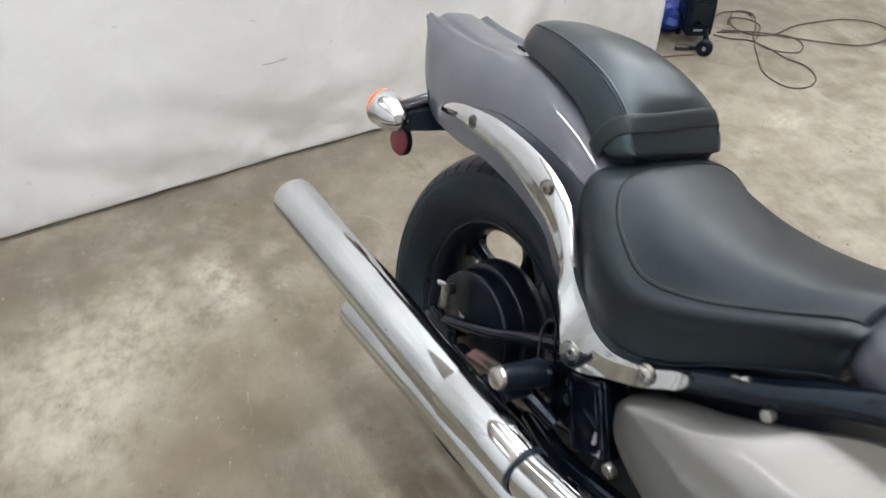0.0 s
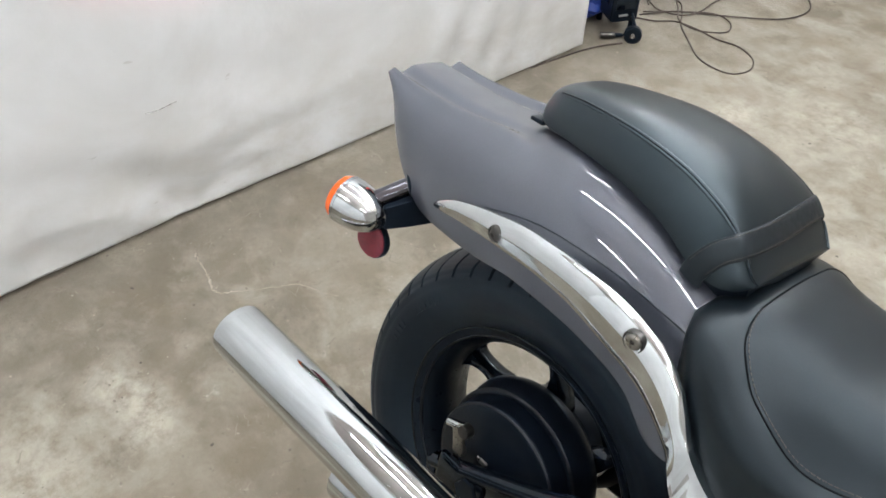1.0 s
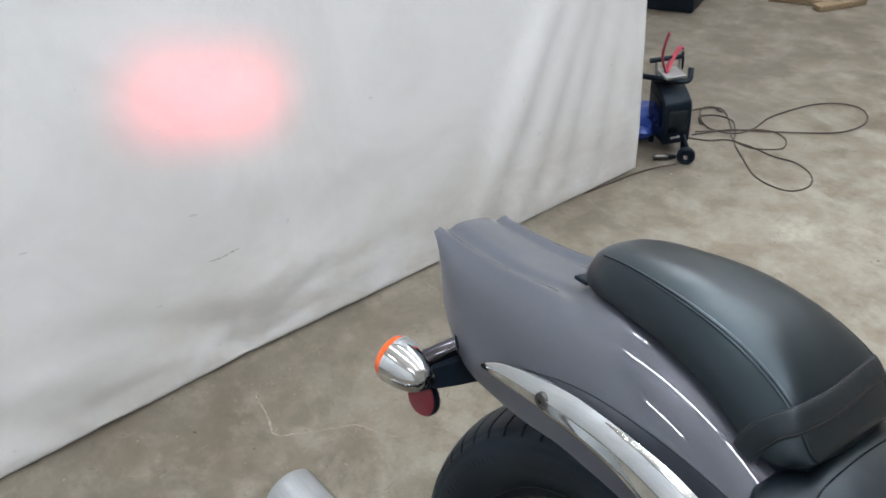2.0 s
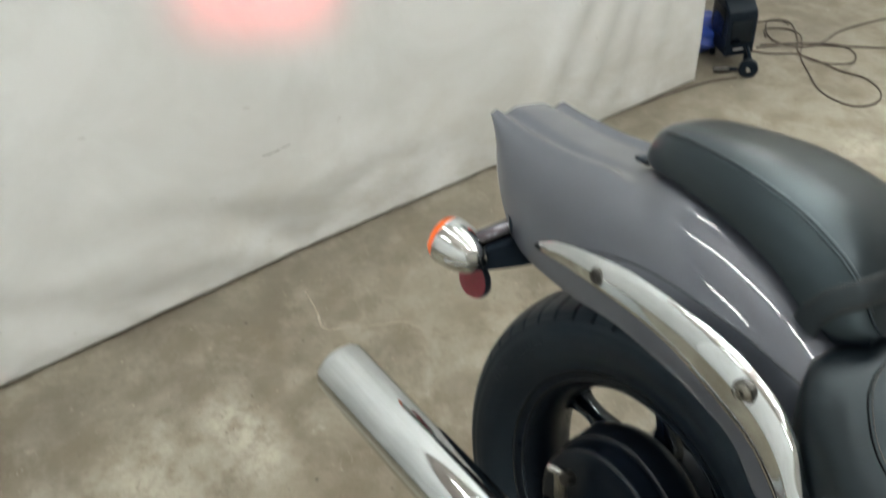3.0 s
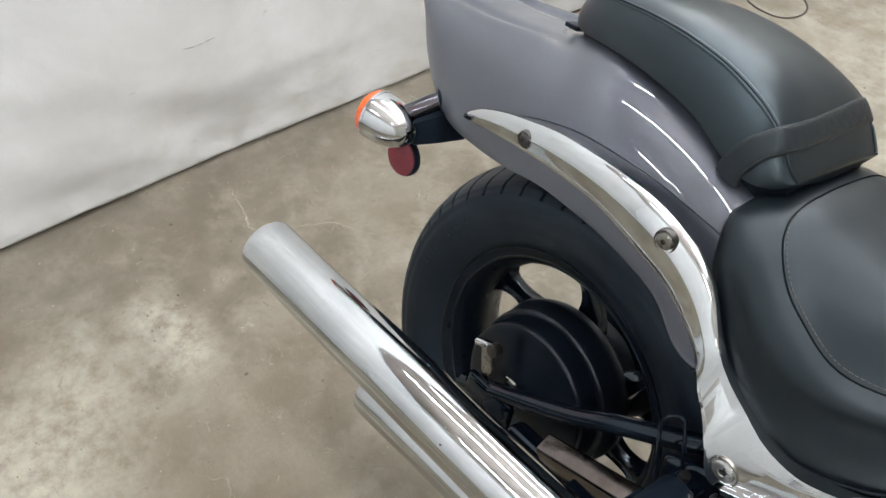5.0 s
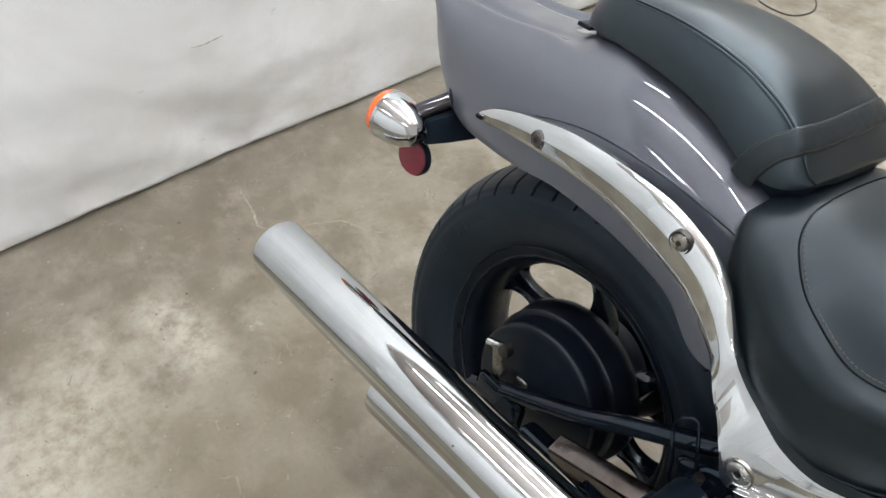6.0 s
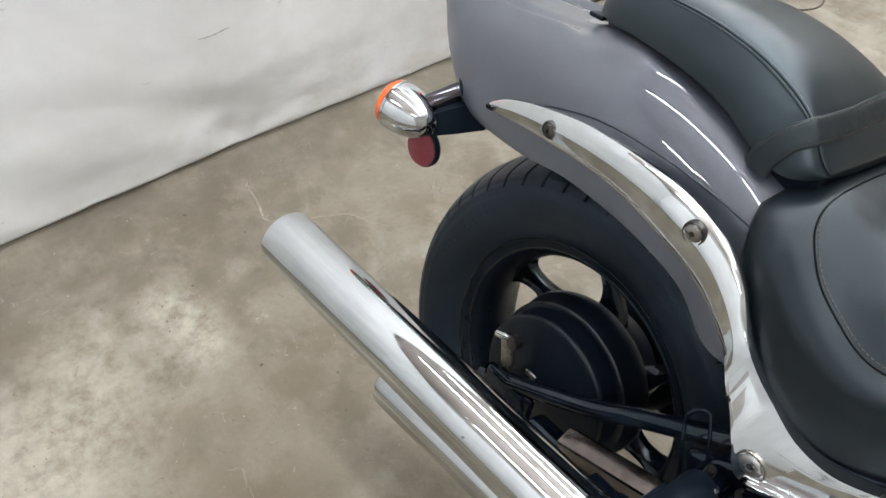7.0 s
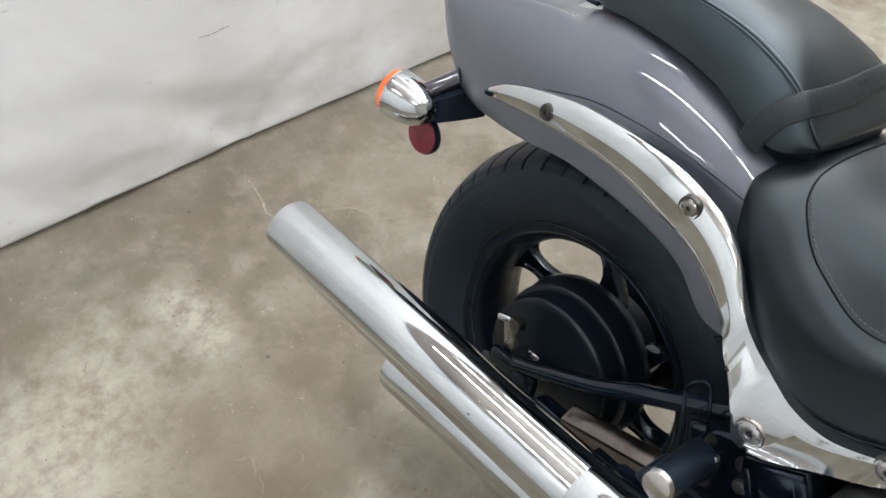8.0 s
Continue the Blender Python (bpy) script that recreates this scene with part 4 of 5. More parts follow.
for x, w, zl, zh in ((0.572, 0.080, 0.720, 0.782), (0.580, 0.100, 0.705, 0.794), (0.60, 0.112, 0.695, 0.806), (0.65, 0.128, 0.69, 0.835), (0.75, 0.148, 0.70, 0.880), (0.9, 0.155, 0.73, 0.92), (1.05, 0.135, 0.78, 0.93), (1.15, 0.09, 0.83, 0.92), (1.17, 0.05, 0.85, 0.90)):
    mid, tall = (zl + zh) / 2, (zh - zl) / 2
    rings.append([Vector((x, w * math.copysign(abs(math.cos(a)) ** 0.75, math.cos(a)), mid + tall * math.copysign(abs(math.sin(a)) ** 0.85, math.sin(a)))) for a in (2 * math.pi * k / 40 for k in range(40))])
part("shell", loft([list(r) for r in zip(*[smooth_line(list(c), 5) for c in zip(*rings)])]), PAINT, tank, "grey metallic painted tank shell", 60)
part("rear_gasket", sweep(smooth_line([(0.580, -0.110, 0.728), (0.578, -0.106, 0.752), (0.575, -0.085, 0.787), (0.572, -0.04, 0.800), (0.570, 0.0, 0.803), (0.572, 0.04, 0.800), (0.575, 0.085, 0.787), (0.578, 0.106, 0.752)], 6), 0.0045, 10), BLACK_MATT, tank, "black rubber gasket")

# ---- frame
frame_part = thing("bike_frame", "black tubular frame", "")
frame_part.parent = bike
part("rail", sweep(smooth_line([(0.30, -0.140, 0.515), (0.38, -0.138, 0.555), (0.45, -0.130, 0.600), (0.54, -0.126, 0.655), (0.66, -0.122, 0.735), (0.85, -0.06, 0.80)], 6), 0.019, 18), BLACK, frame_part, "gloss black frame rail")
part("rail", sweep(smooth_line([(0.30, 0.140, 0.515), (0.38, 0.138, 0.555), (0.45, 0.130, 0.600), (0.54, 0.126, 0.655), (0.66, 0.122, 0.735), (0.85, 0.06, 0.80)], 6), 0.019, 18), BLACK, frame_part)
part("rail_bolt", rod((0.557, -0.150, 0.643), (0.557, -0.136, 0.643), 0.0075, 0.007, 20, 0.002), CHROME_DULL, frame_part, "bare bolt head")
part("rail_clip", rounded_box((0.024, 0.008, 0.006), (0.507, -0.138, 0.654), 0.002, turn=Matrix.Rotation(radians(-32), 4, "Y")), BARE, frame_part, "small bare metal clip")
# two added black blocks fill the dark space under the saddle
part("under_seat_filler", rounded_box((0.30, 0.20, 0.16), (0.46, 0, 0.58), 0.02, turn=Matrix.Rotation(radians(-30), 4, "Y")), BLACK_MATT, frame_part, "black filler block under the saddle")
part("frame_filler", rounded_box((0.20, 0.22, 0.24), (0.45, 0.0, 0.40), 0.02), BLACK_MATT, frame_part, "black filler block inside the frame")
part("inner_guard", sweep([(0.36 * math.cos(a), 0, 0.318 + 0.36 * math.sin(a)) for a in np.linspace(radians(-5), radians(42), 16)], 0.09, 12, flat=0.2), BLACK_MATT, frame_part, "black inner mudguard")
part("footrest_hanger", rounded_box((0.10, 0.016, 0.11), (0.30, -0.152, 0.445), 0.01, turn=Matrix.Rotation(radians(-25), 4, "Y")), BLACK, frame_part)
BOX_TURN = Matrix.Rotation(radians(-31), 4, "Y")


def in_box(x, y, z):
    return Vector((0.362, -0.150, 0.466)) + BOX_TURN.to_3x3() @ Vector((x, y, z))


fuse_box = part("fuse_box", rounded_box((0.070, 0.044, 0.112), in_box(0, 0, 0), 0.005, turn=BOX_TURN), BLACK, frame_part, "black plastic fuse box with a framed lid")
for size, at in (((0.064, 0.007, 0.009), (0, -0.0245, 0.049)), ((0.064, 0.007, 0.009), (0, -0.0245, -0.049)), ((0.009, 0.007, 0.092), (-0.029, -0.0245, 0)), ((0.009, 0.007, 0.092), (0.029, -0.0245, 0))):
    part("lid_rim", rounded_box(size, in_box(*at), 0.002, 2, BOX_TURN), BLACK, fuse_box)
part("lid_rib", rounded_box((0.003, 0.005, 0.080), in_box(0.019, -0.0235, -0.002), 0.001, 1, BOX_TURN), BLACK, fuse_box)
for k in range(3):
    part("lid_fin", rod(in_box(-0.016 + 0.009 * k, -0.0235, -0.006 - 0.004 * k), in_box(-0.008 + 0.009 * k, -0.0235, -0.034 - 0.004 * k), 0.0016, sides=8), DARKENED_CHROME, fuse_box, "glossy thin fin")
for x, z in ((0.3070, 0.4800), (0.3150, 0.4540)):
    part("bracket_bolt", rod((x, -0.150, z - 0.003), (x, -0.167, z), 0.0085, 0.0080, 16, 0.002), GREASY, frame_part, "dull flat bolt head")
part("spring_clip", rod((0.385, -0.170, 0.456), (0.393, -0.181, 0.446), 0.004, 0.003, 10, 0.001), CHROME_DULL, frame_part, "small bright clip")
part("spring_clip", rod((0.402, -0.170, 0.441), (0.406, -0.180, 0.435), 0.003, 0.0025, 10, 0.001), CHROME_DULL, frame_part, "small bright clip")
part("lower_rail", sweep(smooth_line([(0.25, -0.150, 0.36), (0.34, -0.160, 0.36), (0.46, -0.160, 0.385), (0.62, -0.15, 0.42)], 5), 0.017, 14), BLACK, frame_part)
part("hook", sweep(smooth_line([(0.242, -0.165, 0.445), (0.226, -0.160, 0.485), (0.219, -0.158, 0.505), (0.224, -0.157, 0.522), (0.236, -0.156, 0.530), (0.243, -0.156, 0.520), (0.262, -0.160, 0.475)], 6), 0.0024, 8), BLACK, frame_part, "thin black wire hook")

# ---- side cover
cover = thing("side_cover", "silver painted teardrop side cover", "")
cover.parent = bike
COVER = [(0.386, 0.498, 0.506), (0.390, 0.484, 0.521), (0.400, 0.469, 0.537), (0.42, 0.455, 0.553), (0.47, 0.437, 0.582), (0.52, 0.432, 0.608), (0.60, 0.445, 0.662), (0.66, 0.47, 0.704), (0.70, 0.51, 0.714), (0.73, 0.57, 0.69), (0.742, 0.62, 0.65)]


def ease_in(d, r):
    q = max(0.0, min(1.0, d / r))
    return math.sqrt(q * (2 - q))


def cover_point(x, v):
    """The panel's skin: a rear face and an upper face that meet in a slanting crease, rounded over at the edges."""
    lo, hi = table(COVER, x)
    z = lo + (hi - lo) * v
    rear = 0.056 - 0.16 * max(0.0, 0.52 - x) - 0.10 * max(0.0, 0.54 - z)
    upper = 0.056 - 0.95 * (z - 0.596 - 0.13 * (x - 0.515))
    k = 0.022
    h = max(0.0, k - abs(rear - upper)) / k
    deep = max(0.0, min(rear, upper) - h * h * k * 0.25)
    rim = ease_in(z - lo, 0.050) * ease_in(hi - z, 0.016) * ease_in(x - 0.3855, 0.045) * ease_in(0.7425 - x, 0.045)
    return Vector((x, -0.145 - 0.006 - deep * rim, z))


rings = []
for x in np.concatenate([np.linspace(0.386, 0.42, 14)[:-1], np.linspace(0.42, 0.742, 60)]):
    lo, hi = table(COVER, x)
    ring = [cover_point(x, 0.5 - 0.5 * math.cos(a)) for a in np.linspace(0, math.pi, 41)]
    rings.append(ring + [Vector((x, -0.135, hi - 0.002)), Vector((x, -0.135, lo + 0.002))])
part("panel", loft(rings), SILVER, cover, "silver metallic panel", 60)
part("cover_screw", rod((0.432, -0.188, 0.437), (0.432, -0.176, 0.440), 0.010, 0.010, 16, 0.002), CHROME_DULL, cover)

# ---- exhausts
def silencer(name, label, line, radii):
    pipe = thing(name, label, "")
    pipe.parent = bike
    pts = smooth_line([(*p, r) for p, r in zip(line, radii)], 10)
    body = [Vector(p[:3]) for p in pts]
    rr = [p[3] for p in pts]
    # the open end turns in
    d = (body[1] - body[0]).normalized()
    inner = [body[0] + d * 0.09, body[0] + d * 0.004, body[0], body[0] + d * 0.001]
    rin = [rr[0] * 0.80, rr[0] * 0.86, rr[0] * 0.93, rr[0] * 0.98]
    part("barrel", sweep(inner + [body[0] + d * 0.004] + body[1:], rin + [rr[0]] + rr[1:], 56), CHROME, pipe, "polished chrome barrel", 50)
    # a black disc closes the barrel some way in
    part("end_plug", rod(body[0] + d * 0.07, body[0] + d * 0.088, rr[0] * 0.82, sides=32), BLACK_MATT, pipe, "black disc inside the barrel")
    return pipe


UP = [(-0.341, -0.3083, 0.4149), (-0.20, -0.3010, 0.4125), (0.0, -0.2900, 0.4095), (0.2200, -0.2788, 0.4075)]
upper = silencer("upper_silencer", "long chrome upper silencer with a heat shield", UP, [0.0418, 0.0418, 0.0418, 0.0415])
part("shield_collar", sweep([(0.214, -0.2792, 0.4075), (0.217, -0.2792, 0.4077), (0.228, -0.2805, 0.4095), (0.30, -0.287, 0.422), (0.388, -0.293, 0.434), (0.390, -0.293, 0.434)], [0.034, 0.0420, 0.0424, 0.038, 0.0345, 0.031], 48), CHROME, upper, "chrome front shield")
part("header", sweep([(0.385, -0.293, 0.434), (0.40, -0.292, 0.436), (0.52, -0.283, 0.450), (0.75, -0.265, 0.475)], [0.033, 0.033, 0.032, 0.032], 40), CHROME, upper, "chrome header shield")
part("clamp", sweep([(0.3885, -0.293, 0.4345), (0.3895, -0.293, 0.4345), (0.3955, -0.2925, 0.4355), (0.3965, -0.2925, 0.4355)], [0.033, 0.0352, 0.0352, 0.033], 40), BLACK_MATT, upper, "black clamp band")
for k, (x, a) in enumerate(((0.08, 0.3), (0.09, 0.55))):
    part("screw", rod((x, -0.2885 + 0.0405 * math.cos(a), 0.402 + 0.0405 * math.sin(a)), (x, -0.2885 + 0.0422 * math.cos(a), 0.402 + 0.0422 * math.sin(a)), 0.003, sides=10), GREASY, upper)

LOW = [(-0.114, -0.2615, 0.3115), (0.05, -0.257, 0.3235), (0.25, -0.253, 0.338), (0.45, -0.252, 0.352), (0.75, -0.25, 0.375)]
lower = silencer("lower_silencer", "long chrome lower silencer", LOW, [0.0385, 0.0385, 0.038, 0.0365, 0.033])
for x, y, z, r in ((0.0066, -0.3282, 0.4197, 0.0011), (0.0439, -0.3060, 0.4406, 0.0012), (0.0569, -0.3140, 0.4363, 0.0009), (0.0727, -0.3267, 0.4224, 0.0010)):
    at = Vector((x, y, z))
    part("tar_speck", sweep([at + Vector((-r * 2, 0, 0)), at + Vector((-r, 0.0006, 0.0005)), at + Vector((r * 0.5, -0.0006, 0)), at + Vector((r * 1.8, 0.0008, 0.001))], [r * 0.2, r * 0.5, r * 0.45, r * 0.15], 6), BLACK_MATT, upper, "tiny dark tar speck")
part("silencer_bracket", rounded_box((0.05, 0.10, 0.012), (0.19, -0.235, 0.375), 0.004), BLACK, upper, "black mounting bracket")
part("bracket_lug", rounded_box((0.05, 0.03, 0.035), (0.245, -0.248, 0.425), 0.008), BLACK, upper)

# ---- passenger footrest, folded out
peg = thing("passenger_footrest", "black rubber passenger footrest with a bare metal cap", "")
peg.parent = bike
part("rubber", rod((0.2765, -0.195, 0.478), (0.278, -0.274, 0.4895), 0.0210, 0.0168, 28, 0.003), BLACK_MATT, peg, "black ribbed rubber")
part("end_cap", rod((0.278, -0.272, 0.4893), (0.2782, -0.281, 0.4905), 0.0170, 0.0158, 28, 0.003), BARE, peg, "pale bare metal cap")
part("pivot", rounded_box((0.036, 0.034, 0.036), (0.276, -0.182, 0.474), 0.007), BLACK, peg)
part("pivot_bolt", rod((0.2885, -0.192, 0.489), (0.2894, -0.201, 0.4917), 0.0045, 0.004, 12, 0.001), CHROME_DULL, peg, "small bright bolt")
part("pivot_pin", rod((0.272, -0.185, 0.450), (0.274, -0.185, 0.500), 0.006, sides=12), GREASY, peg)
part("stay", sweep(smooth_line([(0.262, -0.205, 0.44), (0.285, -0.195, 0.43), (0.32, -0.18, 0.415)], 4), 0.013, 12), BLACK, peg)
part("lug", rounded_box((0.040, 0.05, 0.012), (0.262, -0.225, 0.448), 0.004, turn=Matrix.Rotation(radians(20), 4, "Y")), BLACK_MATT, peg)

# ---- turn signal, reflector, tail lamp
signal = thing("turn_signal", "chrome bullet turn signal with amber lens", "")
signal.parent = bike
tip, back = Vector((-0.256, -0.150, 0.603)), Vector((-0.331, -0.167, 0.609))
axis = (back - tip).normalized()
prof = [(0.0, 0.002), (0.003, 0.011), (0.012, 0.021), (0.026, 0.029), (0.042, 0.0335), (0.058, 0.0350), (0.066, 0.0352)]
part("shell", sweep([tip + axis * d for d, r in prof], [r for d, r in prof], 40), CHROME, signal, "polished chrome bullet shell")
part("bezel", sweep([tip + axis * d for d in (0.065, 0.066, 0.070, 0.071)], [0.034, 0.0355, 0.0355, 0.034], 40), CHROME, signal)
prof = [(0.070, 0.0345), (0.075, 0.0340), (0.081, 0.031), (0.085, 0.022), (0.0865, 0.008)]
part("lens", sweep([tip + axis * d for d, r in prof], [r for d, r in prof], 40), AMBER, signal, "amber plastic lens")
# the stalk's chrome is darkened to paint in the fender's reflection
part("stalk", sweep(smooth_line([(-0.290, -0.150, 0.620), (-0.279, -0.134, 0.632), (-0.268, -0.112, 0.646), (-0.256, -0.092, 0.657)], 5), 0.0130, 18), DARKENED_CHROME, signal, "chrome stalk, darkened for the fender it reflects")
part("stalk_foot", rod((-0.268, -0.108, 0.650), (-0.245, -0.080, 0.664), 0.019, 0.026, 20, 0.004), BLACK_MATT, signal)
reflector = thing("side_reflector", "round red side reflector on a black bracket", "")
reflector.parent = bike
bracket = loft([[Vector((x + s * w, y, z + u * h)) for s, u in ((-1, -1), (1, -1), (1, 1), (-1, 1))] for x, y, z, w, h in ((-0.278, -0.146, 0.604, 0.010, 0.014), (-0.274, -0.140, 0.607, 0.014, 0.018), (-0.262, -0.114, 0.616, 0.016, 0.021), (-0.250, -0.080, 0.624, 0.018, 0.022))])
part("bracket", bracket, BLACK_MATT, reflector, "black bracket")
part("cup", rod((-0.289, -0.126, 0.555), (-0.2885, -0.137, 0.555), 0.0285, 0.0285, 36, 0.002), BLACK_MATT, reflector)
part("lens", rod((-0.2885, -0.1355, 0.555), (-0.288, -0.1400, 0.555), 0.0275, 0.0265, 36, 0.0015), RED, reflector, "red reflector lens")
tail = thing("tail_lamp", "lit red tail lamp set under the fender's tail", "")
tail.parent = bike
part("housing", rounded_box((0.05, 0.120, 0.055), (-0.325, 0, 0.722), 0.012), BLACK_MATT, tail)
part("lens", rounded_box((0.012, 0.110, 0.042), (-0.352, 0, 0.722), 0.005), RED_GLOW, tail, "glowing red lens")
beam = bpy.data.lights.new("tail_beam", "AREA")
beam.shape, beam.size, beam.size_y, beam.energy, beam.color, beam.spread = "RECTANGLE", 0.310, 0.150, 0.21, (1.0, 0.05, 0.08), radians(17)
beam_ob = new("tail_beam", beam)
beam_ob.matrix_basis = pose(0, 0, 0, -LEAN_DEG) @ look((-0.362, 0, 0.722), (-1.2, -0.055, 0.735))


# ---------------------------------------------------------------- on the floor
def cable(points, name, label, r=0.005, lift=0.0):
    line = [(x, y, r + lift * (0.5 + 0.5 * math.sin(3.1 * k))) for k, (x, y) in enumerate(points)]
    return solid(name, sweep(smooth_line(line, 8), r, 8), CABLE, label, "cable", group="cables")


cable([(-1.16, 1.85), (-1.10, 1.88), (-1.05, 1.93), (-0.97, 1.94), (-0.87, 1.93), (-0.79, 1.94), (-0.71, 1.90), (-0.676, 1.83), (-0.70, 1.767), (-0.762, 1.753), (-0.842, 1.776), (-0.942, 1.856), (-1.02, 1.925),
       (-1.07, 2.0), (-1.13, 2.07), (-1.2, 2.07), (-1.24, 2.02), (-1.2, 1.97)], "power_cable", "dark brown cable in loose loops on the concrete", 0.0027)
cable([(-1.165, 1.873), (-1.10, 1.985), (-1.02, 2.05), (-0.91, 2.13), (-0.81, 2.225), (-0.774, 2.314), (-0.788, 2.40), (-0.844, 2.459), (-0.923, 2.457), (-0.991, 2.375), (-1.034, 2.253), (-1.044, 2.158), (-1.036, 2.067),
       (-1.06, 1.98), (-1.14, 1.96), (-1.19, 1.975), (-1.235, 2.02), (-1.271, 2.07), (-1.256, 2.12), (-1.203, 2.102)], "power_cable", "dark brown cable in one long loop on the concrete", 0.0027, 0.006)
cable([(-1.17, 1.90), (-1.09, 1.99), (-0.99, 2.08), (-0.912, 2.065), (-0.877, 2.01), (-0.892, 1.965), (-0.958, 1.928), (-1.04, 1.94), (-1.12, 2.04), (-1.22, 2.12), (-1.29, 2.05), (-1.27, 1.95)], "power_cable", "dark brown cable in a small coil on the concrete", 0.0026, 0.008)
cable([(-1.16, 1.30), (-1.141, 1.43), (-1.128, 1.51), (-1.105, 1.59), (-1.07, 1.66)], "power_cable", "thin dark cable along the sheet's hem", 0.003)


def power_unit():
    unit = thing("power_unit", "black portable power unit with metal handle, small wheel and red straps", "machine", pose(-1.165, 1.742, 0, 0, 0, -28))
    side = smooth_line([(0.048, 0.045), (0.052, 0.12), (0.048, 0.185), (0.030, 0.205), (-0.02, 0.232), (-0.070, 0.246), (-0.085, 0.236), (-0.088, 0.13), (-0.085, 0.045)], 5)
    rings = []
    for y, s in ((-0.050, 0.94), (-0.046, 0.99), (-0.040, 1.0), (0.0, 1.0), (0.040, 1.0), (0.046, 0.99), (0.050, 0.94)):
        rings.append([Vector((-0.02 + (x + 0.02) * s, y, 0.14 + (z - 0.14) * s)) for x, z in side])
    part("body", loft(rings), BLACK_MATT, unit, "black plastic body with a sloping top", 30)
    part("name_plate", rounded_box((0.004, 0.034, 0.008), (0.051, -0.005, 0.068), 0.001, 1), GREY_PLASTIC, unit, "small pale plate with unreadable mark")
    part("grille", rounded_box((0.004, 0.072, 0.08), (0.0515, 0.0, 0.13), 0.0015), BLACK, unit)
    part("side_panel", rounded_box((0.09, 0.005, 0.10), (-0.025, -0.050, 0.15), 0.002), BLACK, unit, "dark side panel")
    for y in (-0.042, 0.042):
        part("handle_post", rod((-0.055, y, 0.235), (-0.065, y, 0.315), 0.006, sides=10), GREY_PLASTIC, unit)
    part("handle_bar", rod((-0.065, -0.065, 0.315), (-0.065, 0.05, 0.315), 0.009, sides=12), BLACK_MATT, unit)
    part("arm", sweep(smooth_line([(-0.08, -0.10, 0.262), (-0.04, -0.06, 0.262), (0.0, 0.0, 0.258), (0.02, 0.04, 0.262), (0.0, 0.055, 0.295)], 5), 0.010, 10), BLACK_MATT, unit, "black bent arm")
    part("tray", rounded_box((0.09, 0.075, 0.010), (-0.035, 0, 0.272), 0.004), GREY_PLASTIC, unit, "grey metal tray")
    part("strap", sweep(smooth_line([(-0.03, -0.02, 0.275), (-0.034, -0.036, 0.33), (-0.036, -0.030, 0.38), (-0.030, -0.020, 0.42)], 6), 0.009, 8, flat=0.3), RED_STRAP, unit, "red webbing strap")
    part("strap", sweep(smooth_line([(-0.03, -0.02, 0.28), (-0.055, 0.01, 0.315), (-0.075, 0.046, 0.345), (-0.08, 0.056, 0.335)], 6), 0.009, 8, flat=0.3), RED_STRAP, unit, "red webbing strap")
    part("clip", sweep(smooth_line([(-0.08, 0.058, 0.325), (-0.078, 0.060, 0.295), (-0.080, 0.060, 0.262)], 5), 0.005, 8), BLACK_MATT, unit)
    tyre = lathe([(0.006, -0.012), (0.026, -0.012), (0.031, -0.008), (0.031, 0.008), (0.026, 0.012), (0.006, 0.012)], 28)
    boss = rod((0, -0.016, 0), (0, 0.016, 0), 0.008, sides=14)
    for bm in (tyre, boss):
        bmesh.ops.transform(bm, matrix=pose(0.1225, 0.006, 0.031, 0, 0, 62), verts=bm.verts)
    wheel = part("wheel", tyre, BLACK_MATT, unit, "small black wheel")
    part("wheel_hub", boss, BARE, wheel)
    part("axle_stay", rod((0.1225, 0.020, 0.031), (0.045, 0.03, 0.07), 0.006, sides=10), BLACK_MATT, unit)
    for x, y in ((-0.075, 0.036), (-0.075, -0.036), (0.036, 0.036)):
        part("foot", rod((x, y, 0.0), (x, y, 0.05), 0.010, sides=12), BLACK_MATT, unit)
    return unit


power_unit()

# a loose plug beside the wheel
plug = thing("plug", "small bare metal plug lying on the concrete", "plug", pose(-1.128, 1.655, 0, 0, 0, 50))
part("barrel", rod((-0.03, 0, 0.012), (0.02, 0, 0.012), 0.011, 0.012, 14, 0.002), GREASY, plug)
part("grip", rod((0.02, 0, 0.012), (0.05, 0, 0.012), 0.009, 0.006, 14, 0.002), BLACK_MATT, plug)

# blue plastic sheet bundle behind the backdrop
tarp = bmesh.new()
bmesh.ops.create_icosphere(tarp, subdivisions=4, radius=1.0)
for v in tarp.verts:
    n = 1 + 0.22 * noise.noise(v.co * 2.3) + 0.10 * noise.noise(v.co * 6.0)
    v.co = Vector((v.co.x * 0.085 * n, v.co.y * 0.095 * n, max(-0.9, v.co.z) * 0.066 * n + 0.060))
bmesh.ops.translate(tarp, vec=(-1.315, 1.735, 0), verts=tarp.verts)
solid("blue_tarpaulin", tarp, BLUE, "crumpled blue plastic tarpaulin on the concrete", "tarpaulin", sharp=40)

# far clutter
crate = thing("dark_crate", "dark low crate on the concrete", "crate", pose(-2.22, 3.02, 0, 0, 0, 20))
part("body", rounded_box((0.40, 0.30, 0.16), (0, 0, 0.08), 0.012), BLACK_MATT, crate)
part("lid", rounded_box((0.42, 0.32, 0.02), (0, 0, 0.17), 0.006), BLACK_MATT, crate)
BOARD = surface("old_board", (0.34, 0.25, 0.15), (0.20, 0.14, 0.085), 0.75, 0.0, 14.0, 0.2, 120.0, stretch=(1, 8, 8))
for x, y, a, l in ((-1.66, 3.42, 20, 0.34), (-1.50, 3.46, 65, 0.26)):
    solid("wood_offcut", rounded_box((l, 0.06, 0.03), (x, y, 0.015), 0.004, turn=Matrix.Rotation(radians(a), 4, "Z")), BOARD, "brown wooden offcut on the concrete", "wood", group="offcuts")


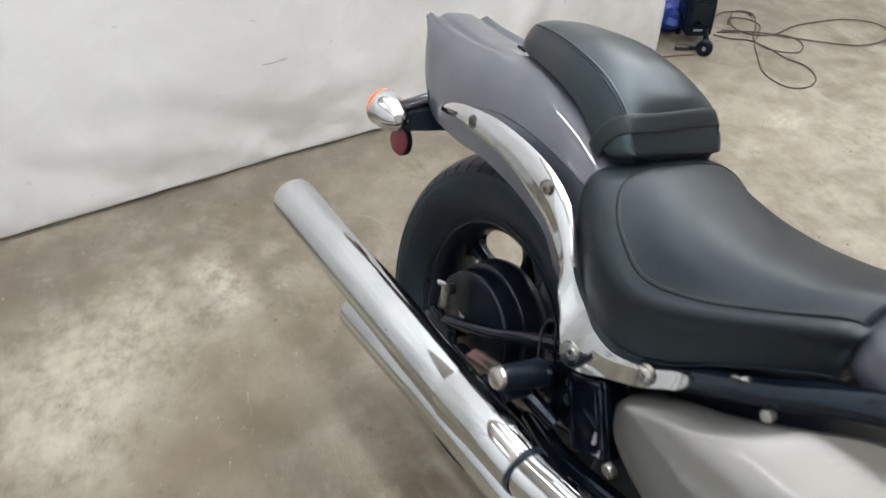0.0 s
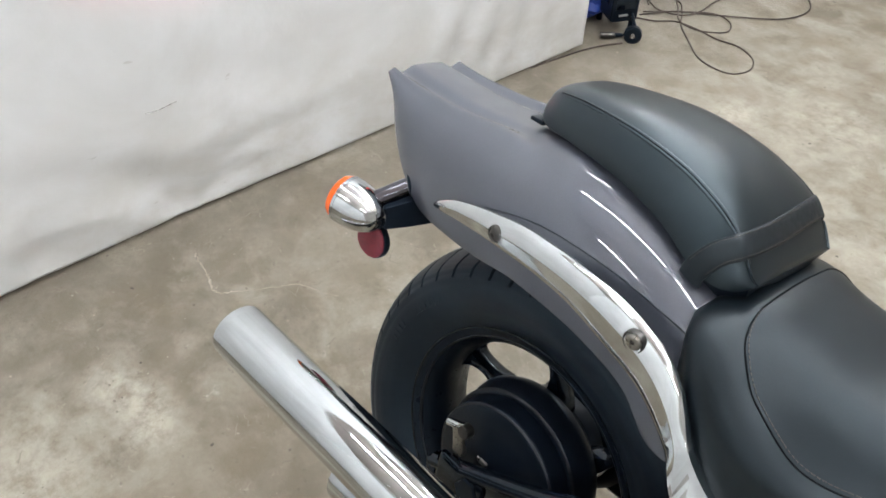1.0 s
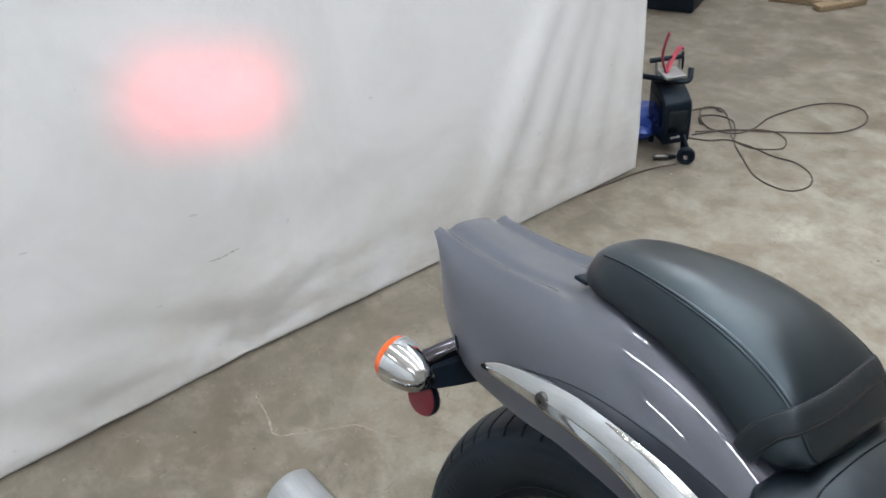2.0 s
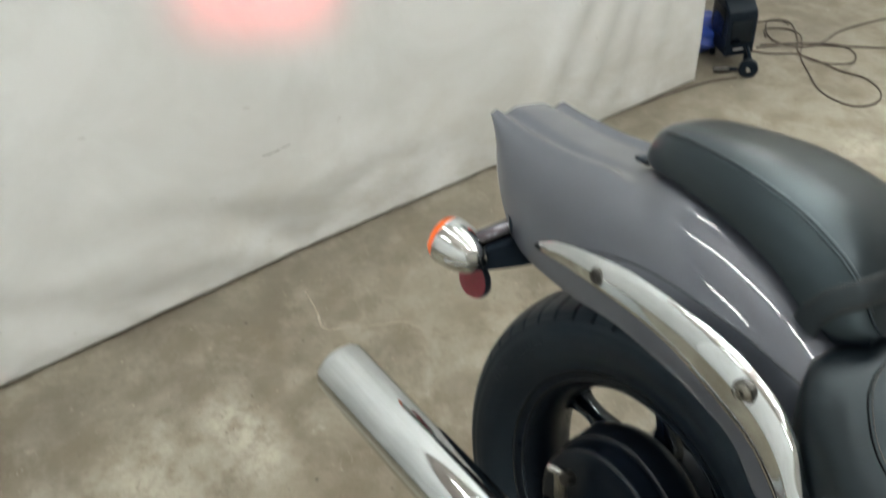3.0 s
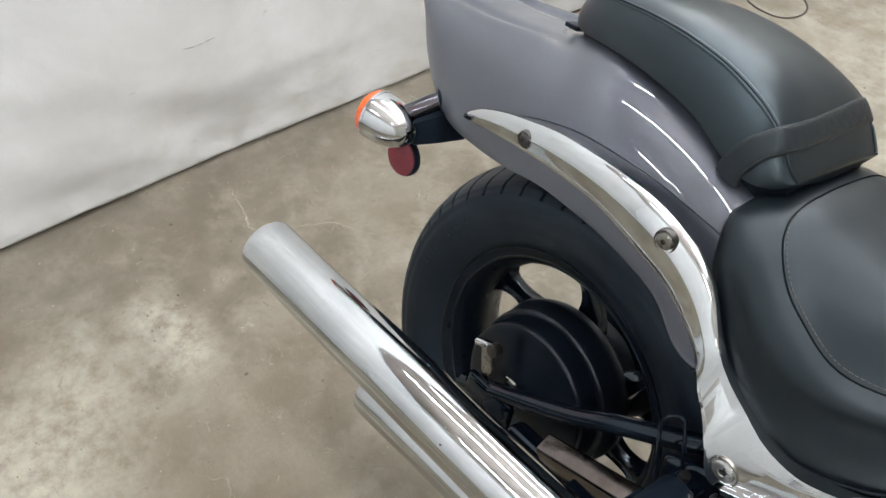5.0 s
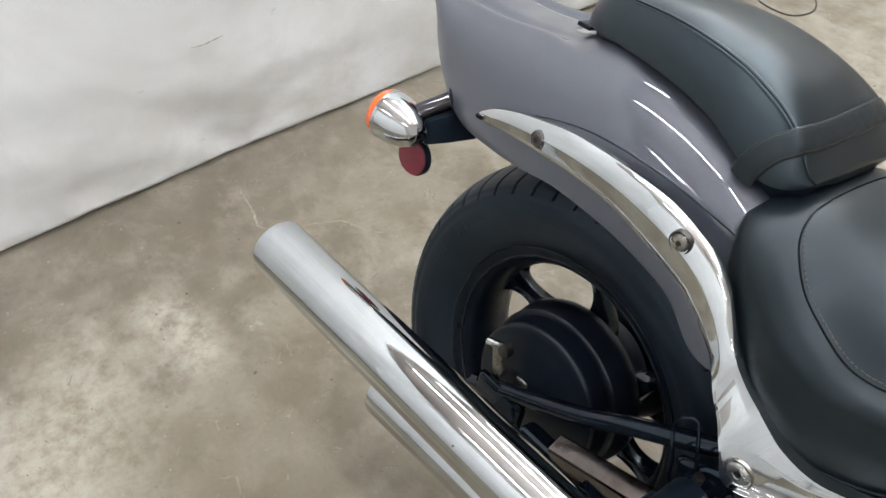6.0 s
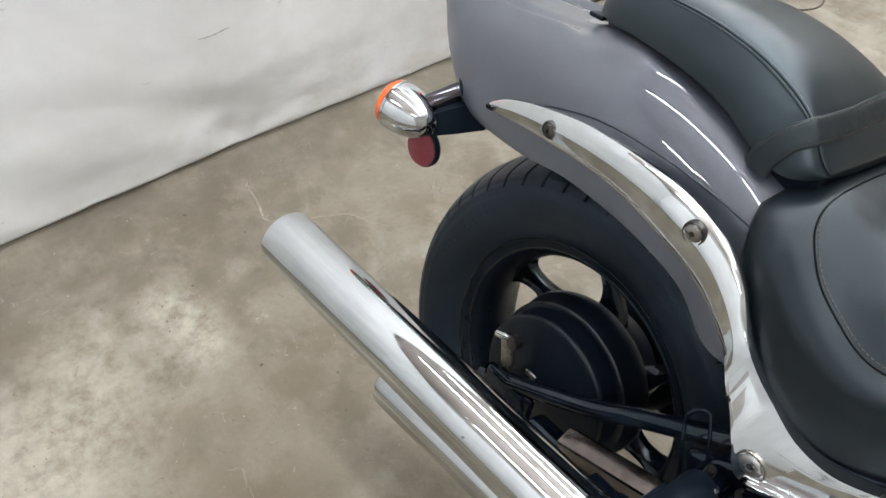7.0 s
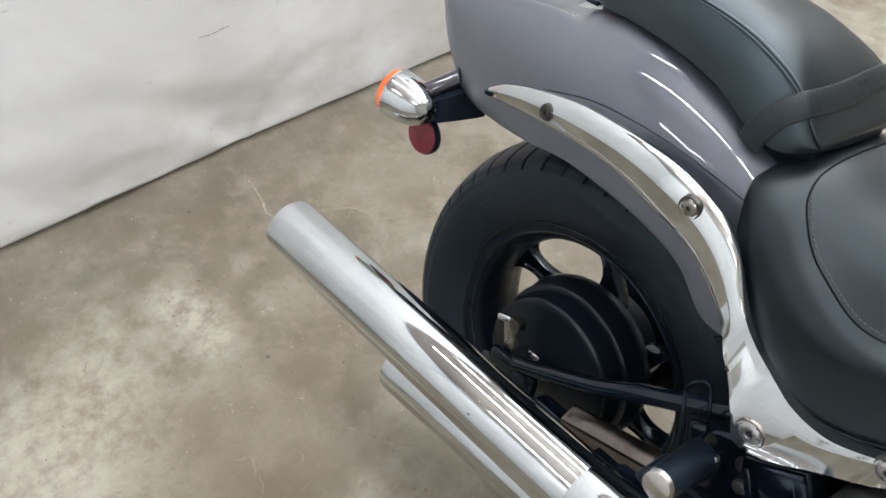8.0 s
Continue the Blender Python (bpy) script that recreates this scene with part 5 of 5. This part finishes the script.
def crack_line(points, width, mat, name, label, seed):
    rnd = random.Random(seed)
    pts = smooth_line(points, 7)
    bm = bmesh.new()
    rows = []
    for k, p in enumerate(pts):
        q = pts[min(k + 1, len(pts) - 1)] - pts[max(k - 1, 0)]
        d = Vector((-q[1], q[0], 0)).normalized()
        w = width * (0.4 + rnd.random()) * math.sin(math.pi * (k + 0.5) / len(pts)) ** 0.4
        c = Vector((p[0], p[1], 0)) + d * (rnd.random() - 0.5) * width * 2.2
        top = Vector((0, 0, min(0.0012, width * 0.3)))
        rows.append([c - d * w, c - d * w * 0.3 + top, c + d * w * 0.3 + top, c + d * w])
    grid = [[bm.verts.new((v.x, v.y, v.z + 0.0004)) for v in r] for r in rows]
    for a, b in zip(grid, grid[1:]):
        for k in range(3):
            bm.faces.new((a[k], a[k + 1], b[k + 1], b[k]))
    return solid(name, bm, mat, label, "crack", "structure")


crack_line([(-1.072, 0.035), (-1.055, 0.026), (-1.0, 0.02), (-0.968, 0.012), (-0.93, 0.0), (-0.905, 0.01), (-0.885, 0.045)], 0.0028, CRACK, "floor_crack", "pale filled crack in the concrete", 1)
crack_line([(-0.905, 0.01), (-0.87, 0.065), (-0.838, 0.118), (-0.81, 0.162), (-0.76, 0.185), (-0.715, 0.212)], 0.0012, CRACK, "floor_crack", "pale hairline crack in the concrete", 2)
crack_line([(-1.096, 0.062), (-1.086, 0.050), (-1.072, 0.034), (-1.050, 0.024), (-1.020, 0.018)], 0.0022, DARKCRACK, "floor_crack", "dark dirty end of the crack", 5)
crack_line([(-0.266, -0.372), (-0.262, -0.339), (-0.256, -0.30), (-0.250, -0.254), (-0.253, -0.215), (-0.244, -0.173), (-0.226, -0.145), (-0.214, -0.125), (-0.18, -0.098), (-0.137, -0.079)], 0.0008, DARKCRACK, "floor_crack", "dark hairline crack in the concrete", 3)
crack_line([(-0.836, -0.360), (-0.850, -0.345), (-0.874, -0.310), (-0.886, -0.285), (-0.900, -0.262)], 0.0011, CRACK, "floor_crack", "pale scratch in the concrete", 4)


def floor_grit(name, label, mat, count, seed, biggest):
    """Loose flakes too small and many to pick apart."""
    rnd = random.Random(seed)
    bm = bmesh.new()
    for _ in range(count):
        x, y = rnd.uniform(-1.12, 0.3), rnd.uniform(-0.95, 0.5) if rnd.random() < 0.75 else rnd.uniform(0.7, 2.6)
        r = biggest * (0.25 + 0.75 * rnd.random() ** 3)
        a0, tall = rnd.random() * 6.3, r * 0.35
        ring = [Vector((x + r * (0.5 + 0.6 * rnd.random()) * math.cos(a0 + 1.26 * k), y + r * (0.3 + 0.5 * rnd.random()) * math.sin(a0 + 1.26 * k), 0.0003)) for k in range(5)]
        low = [bm.verts.new(p) for p in ring]
        high = [bm.verts.new((x + (p.x - x) * 0.7, y + (p.y - y) * 0.7, tall)) for p in ring]
        for k in range(5):
            bm.faces.new((low[k], low[(k + 1) % 5], high[(k + 1) % 5], high[k]))
        bm.faces.new(high)
    return solid(name, bm, mat, label, "grit", "stuff", sharp=20)


floor_grit("pale_grit", "pale flakes and crumbs loose on the concrete", CRACK, 260, 11, 0.0062)
floor_grit("dark_grit", "dark crumbs of dirt on the concrete", DARKCRACK, 220, 12, 0.0066)
floor_grit("black_grit", "small black specks on the concrete", CABLE, 36, 13, 0.0048)
